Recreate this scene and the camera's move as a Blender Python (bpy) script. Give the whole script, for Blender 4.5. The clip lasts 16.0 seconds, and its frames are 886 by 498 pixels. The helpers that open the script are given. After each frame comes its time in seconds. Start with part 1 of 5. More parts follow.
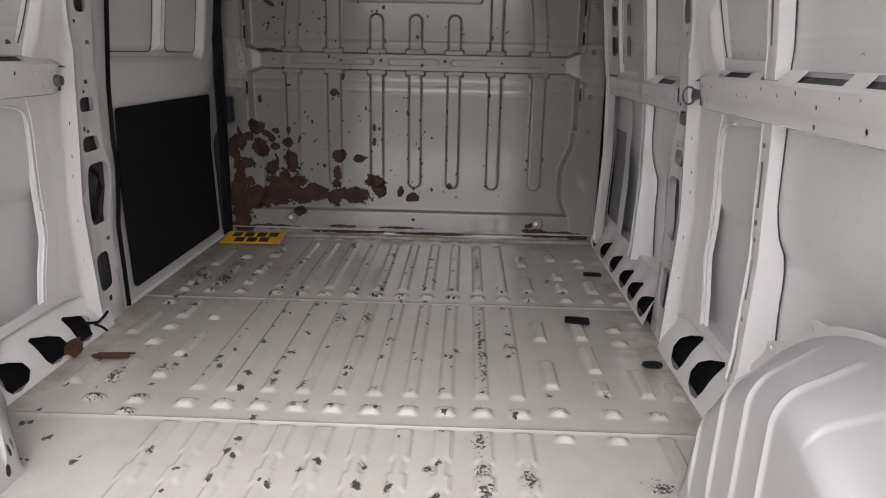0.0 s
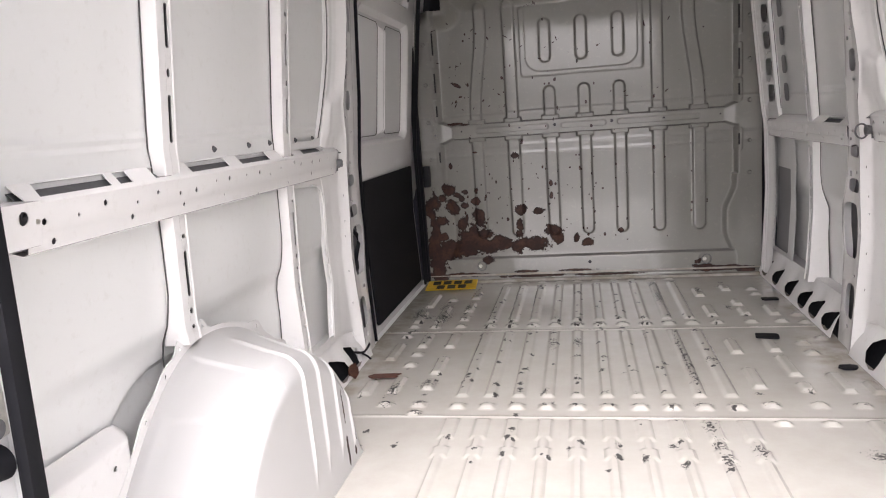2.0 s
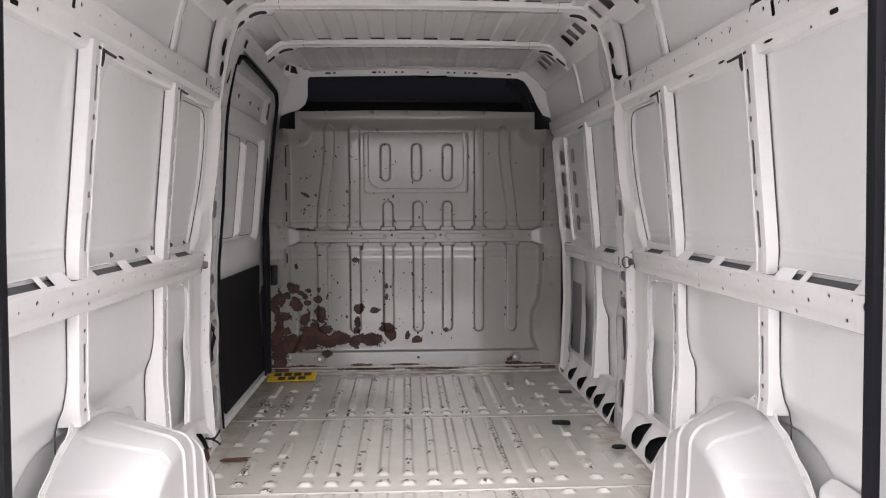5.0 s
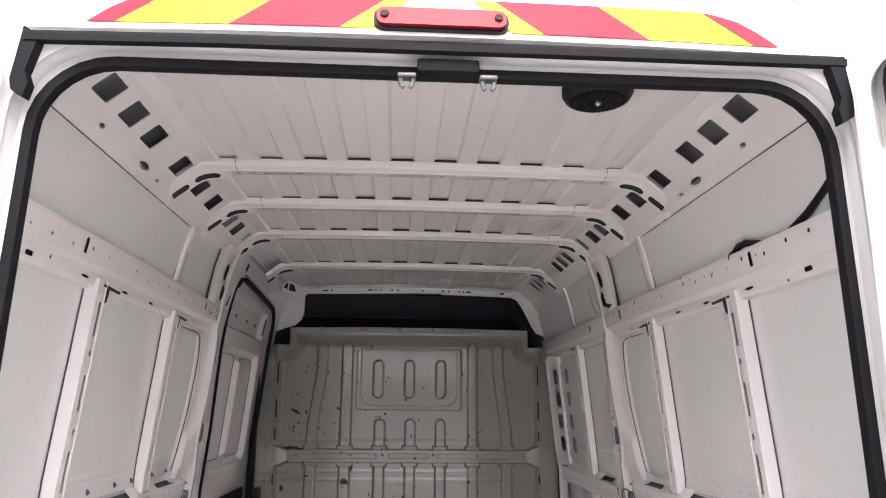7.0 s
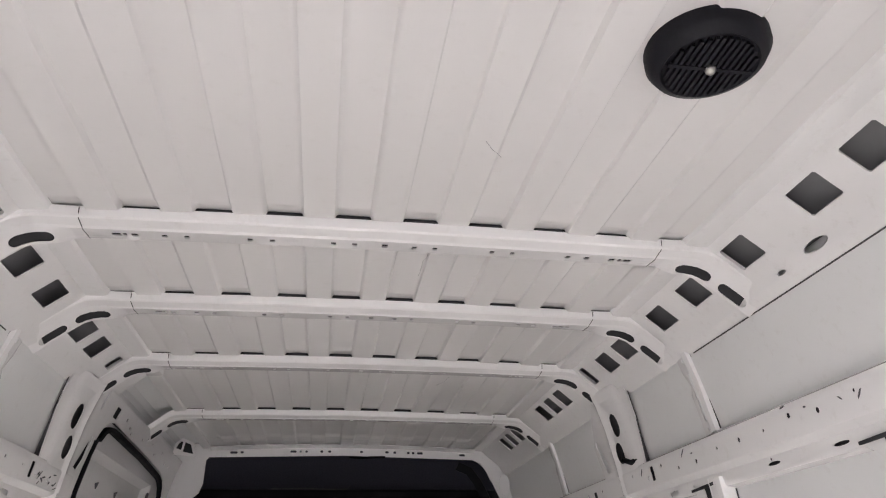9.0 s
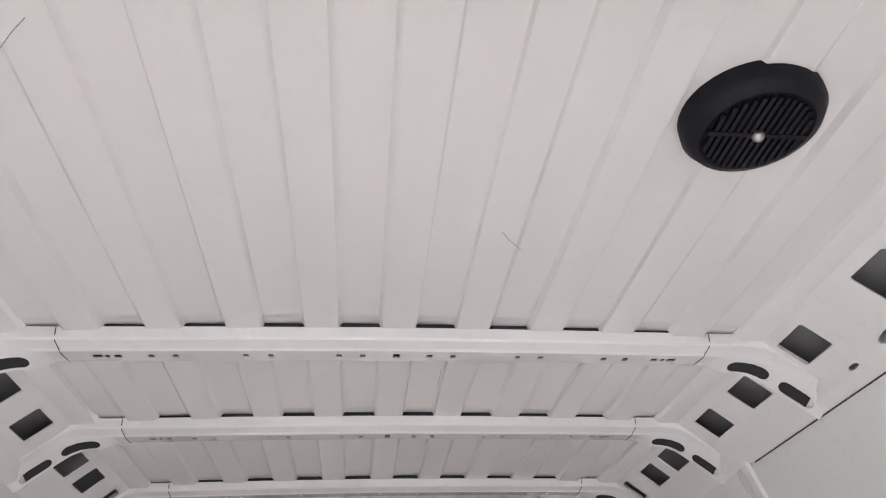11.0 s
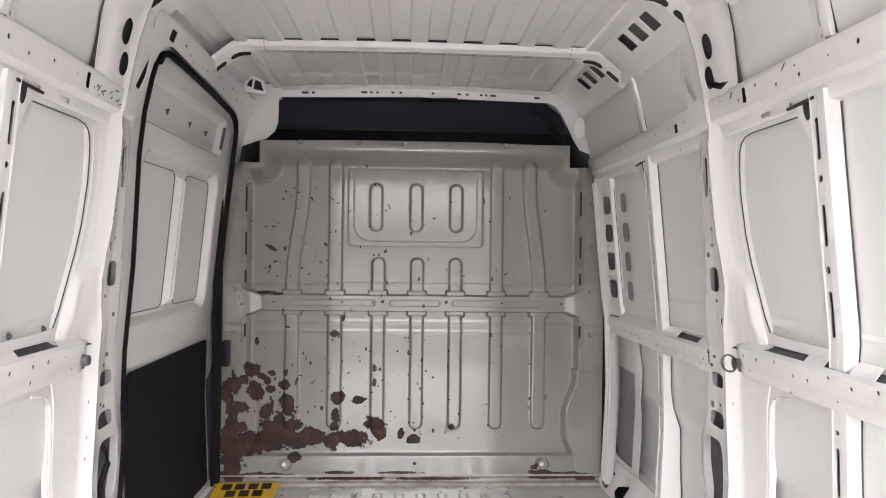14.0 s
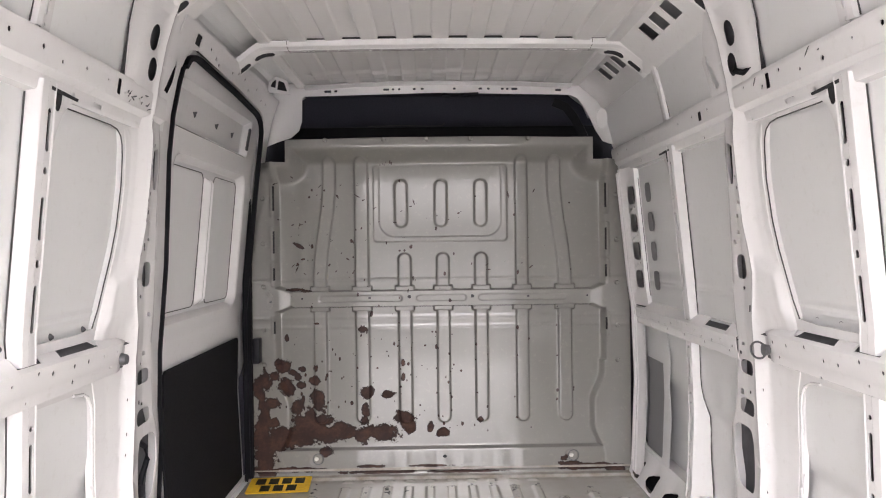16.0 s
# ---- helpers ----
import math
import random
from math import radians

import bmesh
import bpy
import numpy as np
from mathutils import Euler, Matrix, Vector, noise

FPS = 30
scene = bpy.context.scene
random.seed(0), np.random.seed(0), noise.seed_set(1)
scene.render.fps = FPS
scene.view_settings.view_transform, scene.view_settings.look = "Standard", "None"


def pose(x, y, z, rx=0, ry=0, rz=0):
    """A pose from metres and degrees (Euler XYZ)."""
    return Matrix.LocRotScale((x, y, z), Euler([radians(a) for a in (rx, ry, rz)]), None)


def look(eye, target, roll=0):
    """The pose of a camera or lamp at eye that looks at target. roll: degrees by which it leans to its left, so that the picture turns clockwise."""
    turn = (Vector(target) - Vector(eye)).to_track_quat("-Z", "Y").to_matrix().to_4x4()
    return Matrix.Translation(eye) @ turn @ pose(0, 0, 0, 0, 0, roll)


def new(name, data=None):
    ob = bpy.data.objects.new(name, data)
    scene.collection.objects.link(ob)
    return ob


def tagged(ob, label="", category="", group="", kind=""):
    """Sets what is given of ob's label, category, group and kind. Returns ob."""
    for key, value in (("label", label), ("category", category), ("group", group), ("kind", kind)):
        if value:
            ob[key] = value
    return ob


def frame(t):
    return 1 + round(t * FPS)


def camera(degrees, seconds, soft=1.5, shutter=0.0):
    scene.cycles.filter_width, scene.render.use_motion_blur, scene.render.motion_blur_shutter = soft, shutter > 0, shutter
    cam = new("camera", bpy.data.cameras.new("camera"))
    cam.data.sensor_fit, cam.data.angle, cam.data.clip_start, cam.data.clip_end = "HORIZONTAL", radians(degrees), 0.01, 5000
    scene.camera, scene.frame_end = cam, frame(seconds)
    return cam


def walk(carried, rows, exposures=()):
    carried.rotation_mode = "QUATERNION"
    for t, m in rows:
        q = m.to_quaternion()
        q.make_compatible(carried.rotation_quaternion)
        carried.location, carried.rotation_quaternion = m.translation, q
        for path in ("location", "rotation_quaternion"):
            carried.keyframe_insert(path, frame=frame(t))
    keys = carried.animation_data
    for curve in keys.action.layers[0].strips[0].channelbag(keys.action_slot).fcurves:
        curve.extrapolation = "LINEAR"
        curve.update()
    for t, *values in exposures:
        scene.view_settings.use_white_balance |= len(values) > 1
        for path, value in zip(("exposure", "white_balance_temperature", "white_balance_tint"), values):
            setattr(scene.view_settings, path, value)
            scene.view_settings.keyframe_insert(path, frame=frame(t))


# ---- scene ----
cam = camera(63.0, 16.0, soft=1.1)
PATH = [
    (0, (0.267, 0.213, 0.906), (0.212, 2.143, 0.386), 1.2),
    (0.5, (0.255, 0.221, 0.931), (0.191, 2.167, 0.474), 1.1),
    (1, (0.214, 0.047, 0.93), (0.119, 2.0, 0.51), -0.5),
    (1.5, (0.107, -0.206, 0.948), (-0.147, 1.74, 0.561), -2.9),
    (2, (-0.024, -0.308, 0.946), (-0.405, 1.624, 0.593), -4.2),
    (2.5, (-0.132, -0.406, 0.967), (-0.347, 1.557, 0.648), -3.0),
    (3, (-0.138, -0.47, 0.997), (-0.223, 1.507, 0.713), -0.9),
    (3.5, (-0.032, -0.533, 1.004), (-0.054, 1.453, 0.765), 0.2),
    (3.7, (0.003, -0.549, 1.004), (0.002, 1.438, 0.78), 0.3),
    (5.8, (-0.104, -0.862, 1.117), (0.03, 1.133, 1.176), -0.4),
    (6, (-0.101, -0.858, 1.132), (0.033, 1.133, 1.261), -0.3),
    (6.5, (-0.057, -0.842, 1.168), (0.071, 1.13, 1.48), -0.1),
    (7, (-0.068, -0.797, 1.162), (0.048, 1.153, 1.589), 0.5),
    (7.5, (-0.094, -0.587, 1.085), (0.006, 1.374, 1.464), 1.3),
    (8, (-0.048, -0.305, 1.109), (0.067, 1.642, 1.551), 1.0),
    (8.5, (-0.088, -0.079, 1.131), (0.123, 1.802, 1.778), 0.3),
    (8.7, (-0.105, 0.01, 1.173), (0.171, 1.846, 1.918), -0.1),
    (10.8, (-0.031, 0.23, 1.327), (0.277, 1.854, 2.453), -3.5),
    (11, (-0.064, 0.223, 1.307), (0.151, 1.871, 2.419), -2.8),
    (11.5, (-0.066, 0.229, 1.316), (0.045, 1.927, 2.367), -1.0),
    (12, (-0.062, 0.252, 1.299), (0.03, 2.041, 2.188), -0.1),
    (12.5, (-0.062, 0.267, 1.266), (0.036, 2.149, 1.937), 0.1),
    (13, (-0.06, 0.285, 1.221), (0.043, 2.24, 1.632), 0.3),
    (13.5, (-0.036, 0.294, 1.153), (0.059, 2.286, 1.302), 0.7),
    (14, (-0.035, 0.288, 1.123), (0.062, 2.286, 1.128), 0.7),
    (14.5, (-0.046, 0.28, 1.125), (0.045, 2.278, 1.081), 0.1),
    (15, (-0.045, 0.273, 1.122), (0.023, 2.272, 1.082), -0.4),
    (15.5, (-0.044, 0.271, 1.111), (0.002, 2.27, 1.086), -0.6),
    (16, (-0.042, 0.266, 1.12), (-0.011, 2.266, 1.111), -0.7),
]
EXPOSURES = [(0, 1.36, 6450, 17), (0.5, 1.68, 6500, 18), (1.5, 2.06, 6550, 18), (2.5, 1.90, 6500, 18), (3.5, 1.79, 6500, 18), (6, 1.80, 6450, 18), (7, 1.62, 6550, 20), (8, 1.76, 6400, 17), (8.5, 1.94, 6450, 18), (11, 1.90, 6350, 17), (12, 2.06, 6350, 17), (12.5, 2.27, 6350, 17), (13, 2.47, 6350, 16), (14.5, 2.63, 6500, 18), (16, 2.61, 6500, 18)]
walk(cam, [(t, look(eye, target, roll)) for t, eye, target, roll in PATH], EXPOSURES)

# ---- world, sun, exposure ----
world = bpy.data.worlds.new("overcast_sky")
scene.world = world
world.use_nodes = True
wn = world.node_tree.nodes
sky = wn.new("ShaderNodeTexSky")
sky.sky_type, sky.sun_disc = "NISHITA", False
sky.sun_elevation, sky.sun_rotation = radians(48), radians(178)
sky.air_density, sky.dust_density, sky.ozone_density = 1.0, 6.0, 1.0
desat = wn.new("ShaderNodeHueSaturation")
desat.inputs["Saturation"].default_value = 0.12
world.node_tree.links.new(sky.outputs[0], desat.inputs["Color"])
world.node_tree.links.new(desat.outputs[0], wn["Background"].inputs["Color"])
wn["Background"].inputs["Strength"].default_value = 0.15
sun_data = bpy.data.lights.new("sun", "SUN")
sun_data.energy, sun_data.angle, sun_data.color = 0.6, radians(60), (1.0, 0.985, 0.97)
sun = new("sun", sun_data)
sun.matrix_world = look((0.3, -6.5, 8.4), (0.0, 1.0, 0.5))

# ---- materials ----


def material(name):
    m = bpy.data.materials.new(name)
    m.use_nodes = True
    return m, m.node_tree.nodes, m.node_tree.links, m.node_tree.nodes["Principled BSDF"]


def noise_node(nodes, links, coord, scale, detail=4.0, rough=0.6):
    n = nodes.new("ShaderNodeTexNoise")
    n.inputs["Scale"].default_value, n.inputs["Detail"].default_value, n.inputs["Roughness"].default_value = scale, detail, rough
    links.new(coord, n.inputs["Vector"])
    return n.outputs["Fac"]


def ramp_node(nodes, links, fac, stops):
    r = nodes.new("ShaderNodeValToRGB")
    while len(r.color_ramp.elements) < len(stops):
        r.color_ramp.elements.new(0.5)
    for e, (p, c) in zip(r.color_ramp.elements, stops):
        e.position, e.color = p, (*c, 1)
    links.new(fac, r.inputs["Fac"])
    return r.outputs["Color"]


def mix_node(nodes, links, fac, a, b):
    m = nodes.new("ShaderNodeMix")
    m.data_type = "RGBA"
    links.new(fac, m.inputs[0])
    for s, v in ((m.inputs[6], a), (m.inputs[7], b)):
        if isinstance(v, tuple):
            s.default_value = (*v, 1)
        else:
            links.new(v, s)
    return m.outputs[2]


def painted(name, base, rough=0.28, dirt=(0.45, 0.42, 0.36), dirt_amount=0.25, orange=0.02, chips="", chip_colour=(0.016, 0.015, 0.014), rust=False, coat=0.3, coat_rough=0.08, wave_amount=1.0, grime_map=""):
    """Sprayed car paint: soft blotches, faint grime, orange peel; chips where a surface carries such an attribute."""
    m, nodes, links, bsdf = material(name)
    co = nodes.new("ShaderNodeTexCoord").outputs["Object"]
    big = noise_node(nodes, links, co, 1.7, 1.5, 0.5)
    fine = noise_node(nodes, links, co, 38.0, 6.0, 0.7)
    dark = tuple(c * 0.965 for c in base)
    colour = ramp_node(nodes, links, big, [(0.35, dark), (0.65, base)])
    grime = ramp_node(nodes, links, fine, [(0.56, (0, 0, 0)), (0.80, (dirt_amount,) * 3)])
    colour = mix_node(nodes, links, grime, colour, dirt)
    if grime_map:
        soiled = nodes.new("ShaderNodeAttribute")
        soiled.attribute_name = grime_map
        patch = nodes.new("ShaderNodeMath")
        patch.operation = "MULTIPLY"
        links.new(soiled.outputs["Fac"], patch.inputs[0])
        links.new(ramp_node(nodes, links, noise_node(nodes, links, co, 9.0, 5.0, 0.65), [(0.35, (0, 0, 0)), (0.7, (1, 1, 1))]), patch.inputs[1])
        colour = mix_node(nodes, links, patch.outputs[0], colour, (0.20, 0.155, 0.095))
    gloss = ramp_node(nodes, links, big, [(0.25, (rough * 0.9,) * 3), (0.75, (rough * 1.2,) * 3)])
    peel = noise_node(nodes, links, co, 260.0, 2.0)
    wave = nodes.new("ShaderNodeMath")
    wave.operation = "MULTIPLY"
    links.new(noise_node(nodes, links, co, 5.0, 1.0), wave.inputs[0])
    wave.inputs[1].default_value = wave_amount
    wave = wave.outputs[0]
    add = nodes.new("ShaderNodeMath")
    add.operation = "MULTIPLY_ADD"
    links.new(peel, add.inputs[0])
    add.inputs[1].default_value = 0.03
    links.new(wave, add.inputs[2])
    height = add.outputs[0]
    if chips:
        at = nodes.new("ShaderNodeAttribute")
        at.attribute_name = chips
        edge = noise_node(nodes, links, co, 17.0 if rust else 85.0, 7.0, 0.72)
        off = nodes.new("ShaderNodeMath")
        off.operation = "MULTIPLY_ADD"
        links.new(edge, off.inputs[0])
        off.inputs[1].default_value = 0.85
        links.new(at.outputs["Fac"], off.inputs[2])
        low = nodes.new("ShaderNodeMath")
        low.operation = "SUBTRACT"
        links.new(off.outputs[0], low.inputs[0])
        low.inputs[1].default_value = 0.215
        mask = ramp_node(nodes, links, low.outputs[0], [(0.885, (0, 0, 0)), (0.905, (1, 1, 1))])
        if rust:
            tone = noise_node(nodes, links, co, 14.0, 6.0, 0.75)
            under = ramp_node(nodes, links, tone, [(0.30, (0.020, 0.008, 0.006)), (0.48, (0.034, 0.012, 0.008)), (0.64, (0.068, 0.027, 0.014)), (0.80, (0.030, 0.013, 0.009))])
            inward = nodes.new("ShaderNodeMath")
            inward.operation = "MULTIPLY"
            links.new(low.outputs[0], inward.inputs[0])
            inward.inputs[1].default_value = 0.8
            core = ramp_node(nodes, links, inward.outputs[0], [(0.715, (0, 0, 0)), (0.81, (1, 1, 1))])
            under = mix_node(nodes, links, core, (0.013, 0.006, 0.005), under)
        else:
            tone = noise_node(nodes, links, co, 45.0, 3.0)
            under = ramp_node(nodes, links, tone, [(0.4, chip_colour), (0.7, tuple(c * 1.8 + 0.008 for c in chip_colour))])
        colour = mix_node(nodes, links, mask, colour, under)
        gloss = mix_node(nodes, links, mask, gloss, (0.75, 0.75, 0.75))
        sub = nodes.new("ShaderNodeMath")
        sub.operation = "MULTIPLY_ADD"
        links.new(mask, sub.inputs[0])
        sub.inputs[1].default_value = -0.6
        links.new(height, sub.inputs[2])
        height = sub.outputs[0]
    bump = nodes.new("ShaderNodeBump")
    bump.inputs["Strength"].default_value, bump.inputs["Distance"].default_value = orange * 6, 0.004
    links.new(height, bump.inputs["Height"])
    links.new(bump.outputs[0], bsdf.inputs["Normal"])
    links.new(colour, bsdf.inputs["Base Color"])
    links.new(gloss, bsdf.inputs["Roughness"])
    if chips:
        links.new(ramp_node(nodes, links, mask, [(0.0, (coat,) * 3), (1.0, (0, 0, 0))]), bsdf.inputs["Coat Weight"])
    else:
        bsdf.inputs["Coat Weight"].default_value = coat
    bsdf.inputs["Coat Roughness"].default_value = coat_rough
    return m


def plain(name, base, rough=0.6, metal=0.0, vary=0.25, scale=30.0, bump=0.15, spec=0.3):
    """A surface of one stuff with a grain and uneven gloss."""
    m, nodes, links, bsdf = material(name)
    co = nodes.new("ShaderNodeTexCoord").outputs["Object"]
    n = noise_node(nodes, links, co, scale, 6.0, 0.7)
    links.new(ramp_node(nodes, links, n, [(0.3, tuple(c * (1 - vary) for c in base)), (0.7, tuple(min(1, c * (1 + vary)) for c in base))]), bsdf.inputs["Base Color"])
    links.new(ramp_node(nodes, links, n, [(0.3, (rough * 0.85,) * 3), (0.7, (min(1, rough * 1.15),) * 3)]), bsdf.inputs["Roughness"])
    b = nodes.new("ShaderNodeBump")
    b.inputs["Strength"].default_value, b.inputs["Distance"].default_value = bump, 0.002
    links.new(n, b.inputs["Height"])
    links.new(b.outputs[0], bsdf.inputs["Normal"])
    bsdf.inputs["Specular IOR Level"].default_value = spec
    bsdf.inputs["Metallic"].default_value = metal
    return m


WHITE = painted("white_paint", (0.80, 0.79, 0.78), rough=0.21, coat=0.45, coat_rough=0.12, wave_amount=0.5)
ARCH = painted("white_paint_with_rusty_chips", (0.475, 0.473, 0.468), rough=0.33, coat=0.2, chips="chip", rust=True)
SKIN = painted("grey_white_thin_coat", (0.75, 0.755, 0.745), rough=0.36, coat=0.25, coat_rough=0.22, wave_amount=0.4)
ROOF = painted("white_roof_paint", (0.72, 0.705, 0.69), rough=0.4, dirt_amount=0.15)
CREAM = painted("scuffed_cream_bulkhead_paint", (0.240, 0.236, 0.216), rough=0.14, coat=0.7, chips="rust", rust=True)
FLOOR = painted("worn_cream_floor_paint", (0.455, 0.44, 0.408), rough=0.2, coat=0.7, dirt_amount=0.4, chips="chip", grime_map="grime")
BODY = painted("white_outer_body_paint", (0.82, 0.82, 0.81), rough=0.18, dirt_amount=0.1)
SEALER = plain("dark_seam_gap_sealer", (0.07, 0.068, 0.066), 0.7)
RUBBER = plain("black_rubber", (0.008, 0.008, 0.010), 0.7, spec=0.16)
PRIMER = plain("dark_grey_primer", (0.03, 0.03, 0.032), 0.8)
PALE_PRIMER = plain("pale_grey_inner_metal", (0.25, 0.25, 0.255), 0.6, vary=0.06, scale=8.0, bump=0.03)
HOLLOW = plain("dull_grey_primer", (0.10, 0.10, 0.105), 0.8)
LINING = plain("black_door_lining_board", (0.008, 0.008, 0.010), 0.7, scale=160.0, bump=0.3, spec=0.2)
CLOTH = plain("dark_grey_cab_lining", (0.072, 0.072, 0.094), 0.9, scale=120.0, bump=0.4)
PLASTIC = plain("black_plastic", (0.009, 0.009, 0.012), 0.5, scale=200.0, spec=0.2)
STEEL = plain("zinc_plated_steel", (0.55, 0.54, 0.5), 0.35, 1.0, scale=60.0)
DULL_STEEL = plain("dull_dark_steel", (0.13, 0.13, 0.135), 0.4, 0.4, scale=60.0)
CHEVRON_YELLOW = plain("fluorescent_yellow_film", (0.80, 0.78, 0.004), 0.4, vary=0.05, bump=0.03)
CHEVRON_RED = plain("red_film", (0.62, 0.005, 0.022), 0.5, vary=0.05, bump=0.03)
PLATE_YELLOW = plain("yellow_plate_film", (0.78, 0.48, 0.02), 0.45, vary=0.2, scale=60.0)
INK = plain("black_ink", (0.02, 0.018, 0.012), 0.6)
LENS_RED = plain("red_lamp_lens", (0.30, 0.012, 0.02), 0.15, vary=0.3, scale=220.0)
RUSTY = plain("rusty_scrap", (0.07, 0.03, 0.02), 0.85, vary=0.6, scale=90.0, bump=0.6)
CONCRETE = plain("pale_concrete", (0.36, 0.355, 0.345), 0.9, vary=0.2, scale=3.0, bump=0.5)

# ---- builders ----


def finish(name, me, mat, parent=None, label="", smooth=True, sharp=35):
    me.materials.append(mat)
    if smooth:
        me.polygons.foreach_set("use_smooth", [True] * len(me.polygons))
        me.set_sharp_from_angle(angle=radians(sharp))
    ob = new(name, me)
    ob.parent = parent
    if label:
        tagged(ob, label)
    return ob


def part(name, bm, mat, parent=None, label="", smooth=True, sharp=35):
    me = bpy.data.meshes.new(name)
    bmesh.ops.recalc_face_normals(bm, faces=bm.faces)
    bm.to_mesh(me)
    bm.free()
    return finish(name, me, mat, parent, label, smooth, sharp)


def field(name, us, vs, place, mat, parent=None, label="", keep=None, attrs=()):
    """A pressed sheet: a grid over us x vs, placed by place(U, V) -> X, Y, Z; keep(U, V): which cells stay."""
    U, V = np.meshgrid(us, vs)
    X, Y, Z = place(U, V)
    verts = np.stack([X.ravel(), Y.ravel(), Z.ravel()], 1)
    nu, nv = len(us), len(vs)
    i = np.arange(nu * nv).reshape(nv, nu)
    quads = np.stack([i[:-1, :-1], i[:-1, 1:], i[1:, 1:], i[1:, :-1]], -1).reshape(-1, 4)
    if keep is not None:
        cu, cv = np.meshgrid((us[:-1] + us[1:]) / 2, (vs[:-1] + vs[1:]) / 2)
        quads = quads[keep(cu, cv).ravel()]
    me = bpy.data.meshes.new(name)
    me.from_pydata(verts.tolist(), [], quads.tolist())
    for key, fn in attrs:
        me.attributes.new(key, "FLOAT", "POINT").data.foreach_set("value", fn(U, V).ravel().astype(np.float32))
    return finish(name, me, mat, parent, label)


def rrect(cx, cy, w, h, r, n=4):
    """A rounded rectangle as a loop of points."""
    r = min(r, w / 2 - 1e-4, h / 2 - 1e-4)
    out = []
    for sx, sy, a0 in ((1, 1, 0), (-1, 1, 90), (-1, -1, 180), (1, -1, 270)):
        for k in range(n + 1):
            a = radians(a0 + 90 * k / n)
            out.append((cx + sx * (w / 2 - r) + r * math.cos(a), cy + sy * (h / 2 - r) + r * math.sin(a)))
    return out


def disc(cx, cy, r, n=8):
    return [(cx + r * math.cos(2 * math.pi * k / n), cy + r * math.sin(2 * math.pi * k / n)) for k in range(n)]


def oval(cx, cy, w, h, n=18, p=0.55):
    """A rounded box whose corners follow its own proportions."""
    out = []
    for k in range(n):
        a = 2 * math.pi * (k + 0.5) / n
        c, d = math.cos(a), math.sin(a)
        out.append((cx + w / 2 * math.copysign(abs(c) ** p, c), cy + h / 2 * math.copysign(abs(d) ** p, d)))
    return out


def sheet(bm, outline, holes, place, thick, us=(), vs=()):
    """Adds a plate with real holes: filled flat, cut along us and vs, then placed by place(u, v, w), w through its thickness."""
    flat = bmesh.new()
    edges, kept, taken = [], [], []
    for h in holes:
        b = (min(p[0] for p in h), min(p[1] for p in h), max(p[0] for p in h), max(p[1] for p in h))
        if all(b[0] > t[2] + 0.002 or b[2] < t[0] - 0.002 or b[1] > t[3] + 0.002 or b[3] < t[1] - 0.002 for t in taken):
            taken.append(b)
            kept.append(h)
    for loop in (outline, *kept):
        vv = [flat.verts.new((u, v, 0)) for u, v in loop]
        edges += [flat.edges.new((vv[k], vv[(k + 1) % len(vv)])) for k in range(len(vv))]
    bmesh.ops.triangle_fill(flat, use_beauty=True, use_dissolve=False, edges=edges)
    for axis, cuts in ((0, us), (1, vs)):
        for c in cuts:
            co, no = [0, 0, 0], [0, 0, 0]
            co[axis], no[axis] = c, 1
            bmesh.ops.bisect_plane(flat, geom=flat.verts[:] + flat.edges[:] + flat.faces[:], plane_co=co, plane_no=no)
    flat.verts.ensure_lookup_table()
    flat.verts.index_update()
    front = [bm.verts.new(place(v.co.x, v.co.y, 0.0)) for v in flat.verts]
    back = [bm.verts.new(place(v.co.x, v.co.y, thick)) for v in flat.verts]
    for f in flat.faces:
        ids = [v.index for v in f.verts]
        bm.faces.new([front[k] for k in ids])
        bm.faces.new([back[k] for k in reversed(ids)])
    for e in flat.edges:
        if len(e.link_faces) == 1:
            a, b = e.verts[0].index, e.verts[1].index
            bm.faces.new([front[a], front[b], back[b], back[a]])
    flat.free()


def box(bm, lo, hi, bevel=0.0, turn=None):
    made = bmesh.ops.create_cube(bm, size=1.0)["verts"]
    c, s = (Vector(lo) + Vector(hi)) / 2, Vector(hi) - Vector(lo)
    for v in made:
        v.co = Vector((v.co.x * s.x, v.co.y * s.y, v.co.z * s.z))
        if turn:
            v.co = turn @ v.co
        v.co += c
    if bevel:
        bmesh.ops.bevel(bm, geom=list({e for v in made for e in v.link_edges}), offset=bevel, segments=2, affect="EDGES", profile=0.5)


def sweep(bm, path, profile, closed=False, up=Vector((0, 0, 1)), caps=True):
    """A loop of (side, up) points carried along a path."""
    pts = [Vector(p) for p in path]
    n, rings = len(pts), []
    for k, p in enumerate(pts):
        a = pts[(k - 1) % n] if closed or k else p
        b = pts[(k + 1) % n] if closed or k < n - 1 else p
        t = (b - a).normalized()
        s = t.cross(up)
        s = s.normalized() if s.length > 1e-5 else Vector((1, 0, 0))
        u = s.cross(t)
        rings.append([bm.verts.new(p + s * x + u * y) for x, y in profile])
    m = len(profile)
    for k in range(n if closed else n - 1):
        r0, r1 = rings[k], rings[(k + 1) % n]
        for j in range(m):
            bm.faces.new([r0[j], r0[(j + 1) % m], r1[(j + 1) % m], r1[j]])
    if caps and not closed:
        bm.faces.new(rings[0][::-1])
        bm.faces.new(rings[-1])


def ring_profile(r, n=8):
    return [(r * math.cos(2 * math.pi * k / n), r * math.sin(2 * math.pi * k / n)) for k in range(n)]


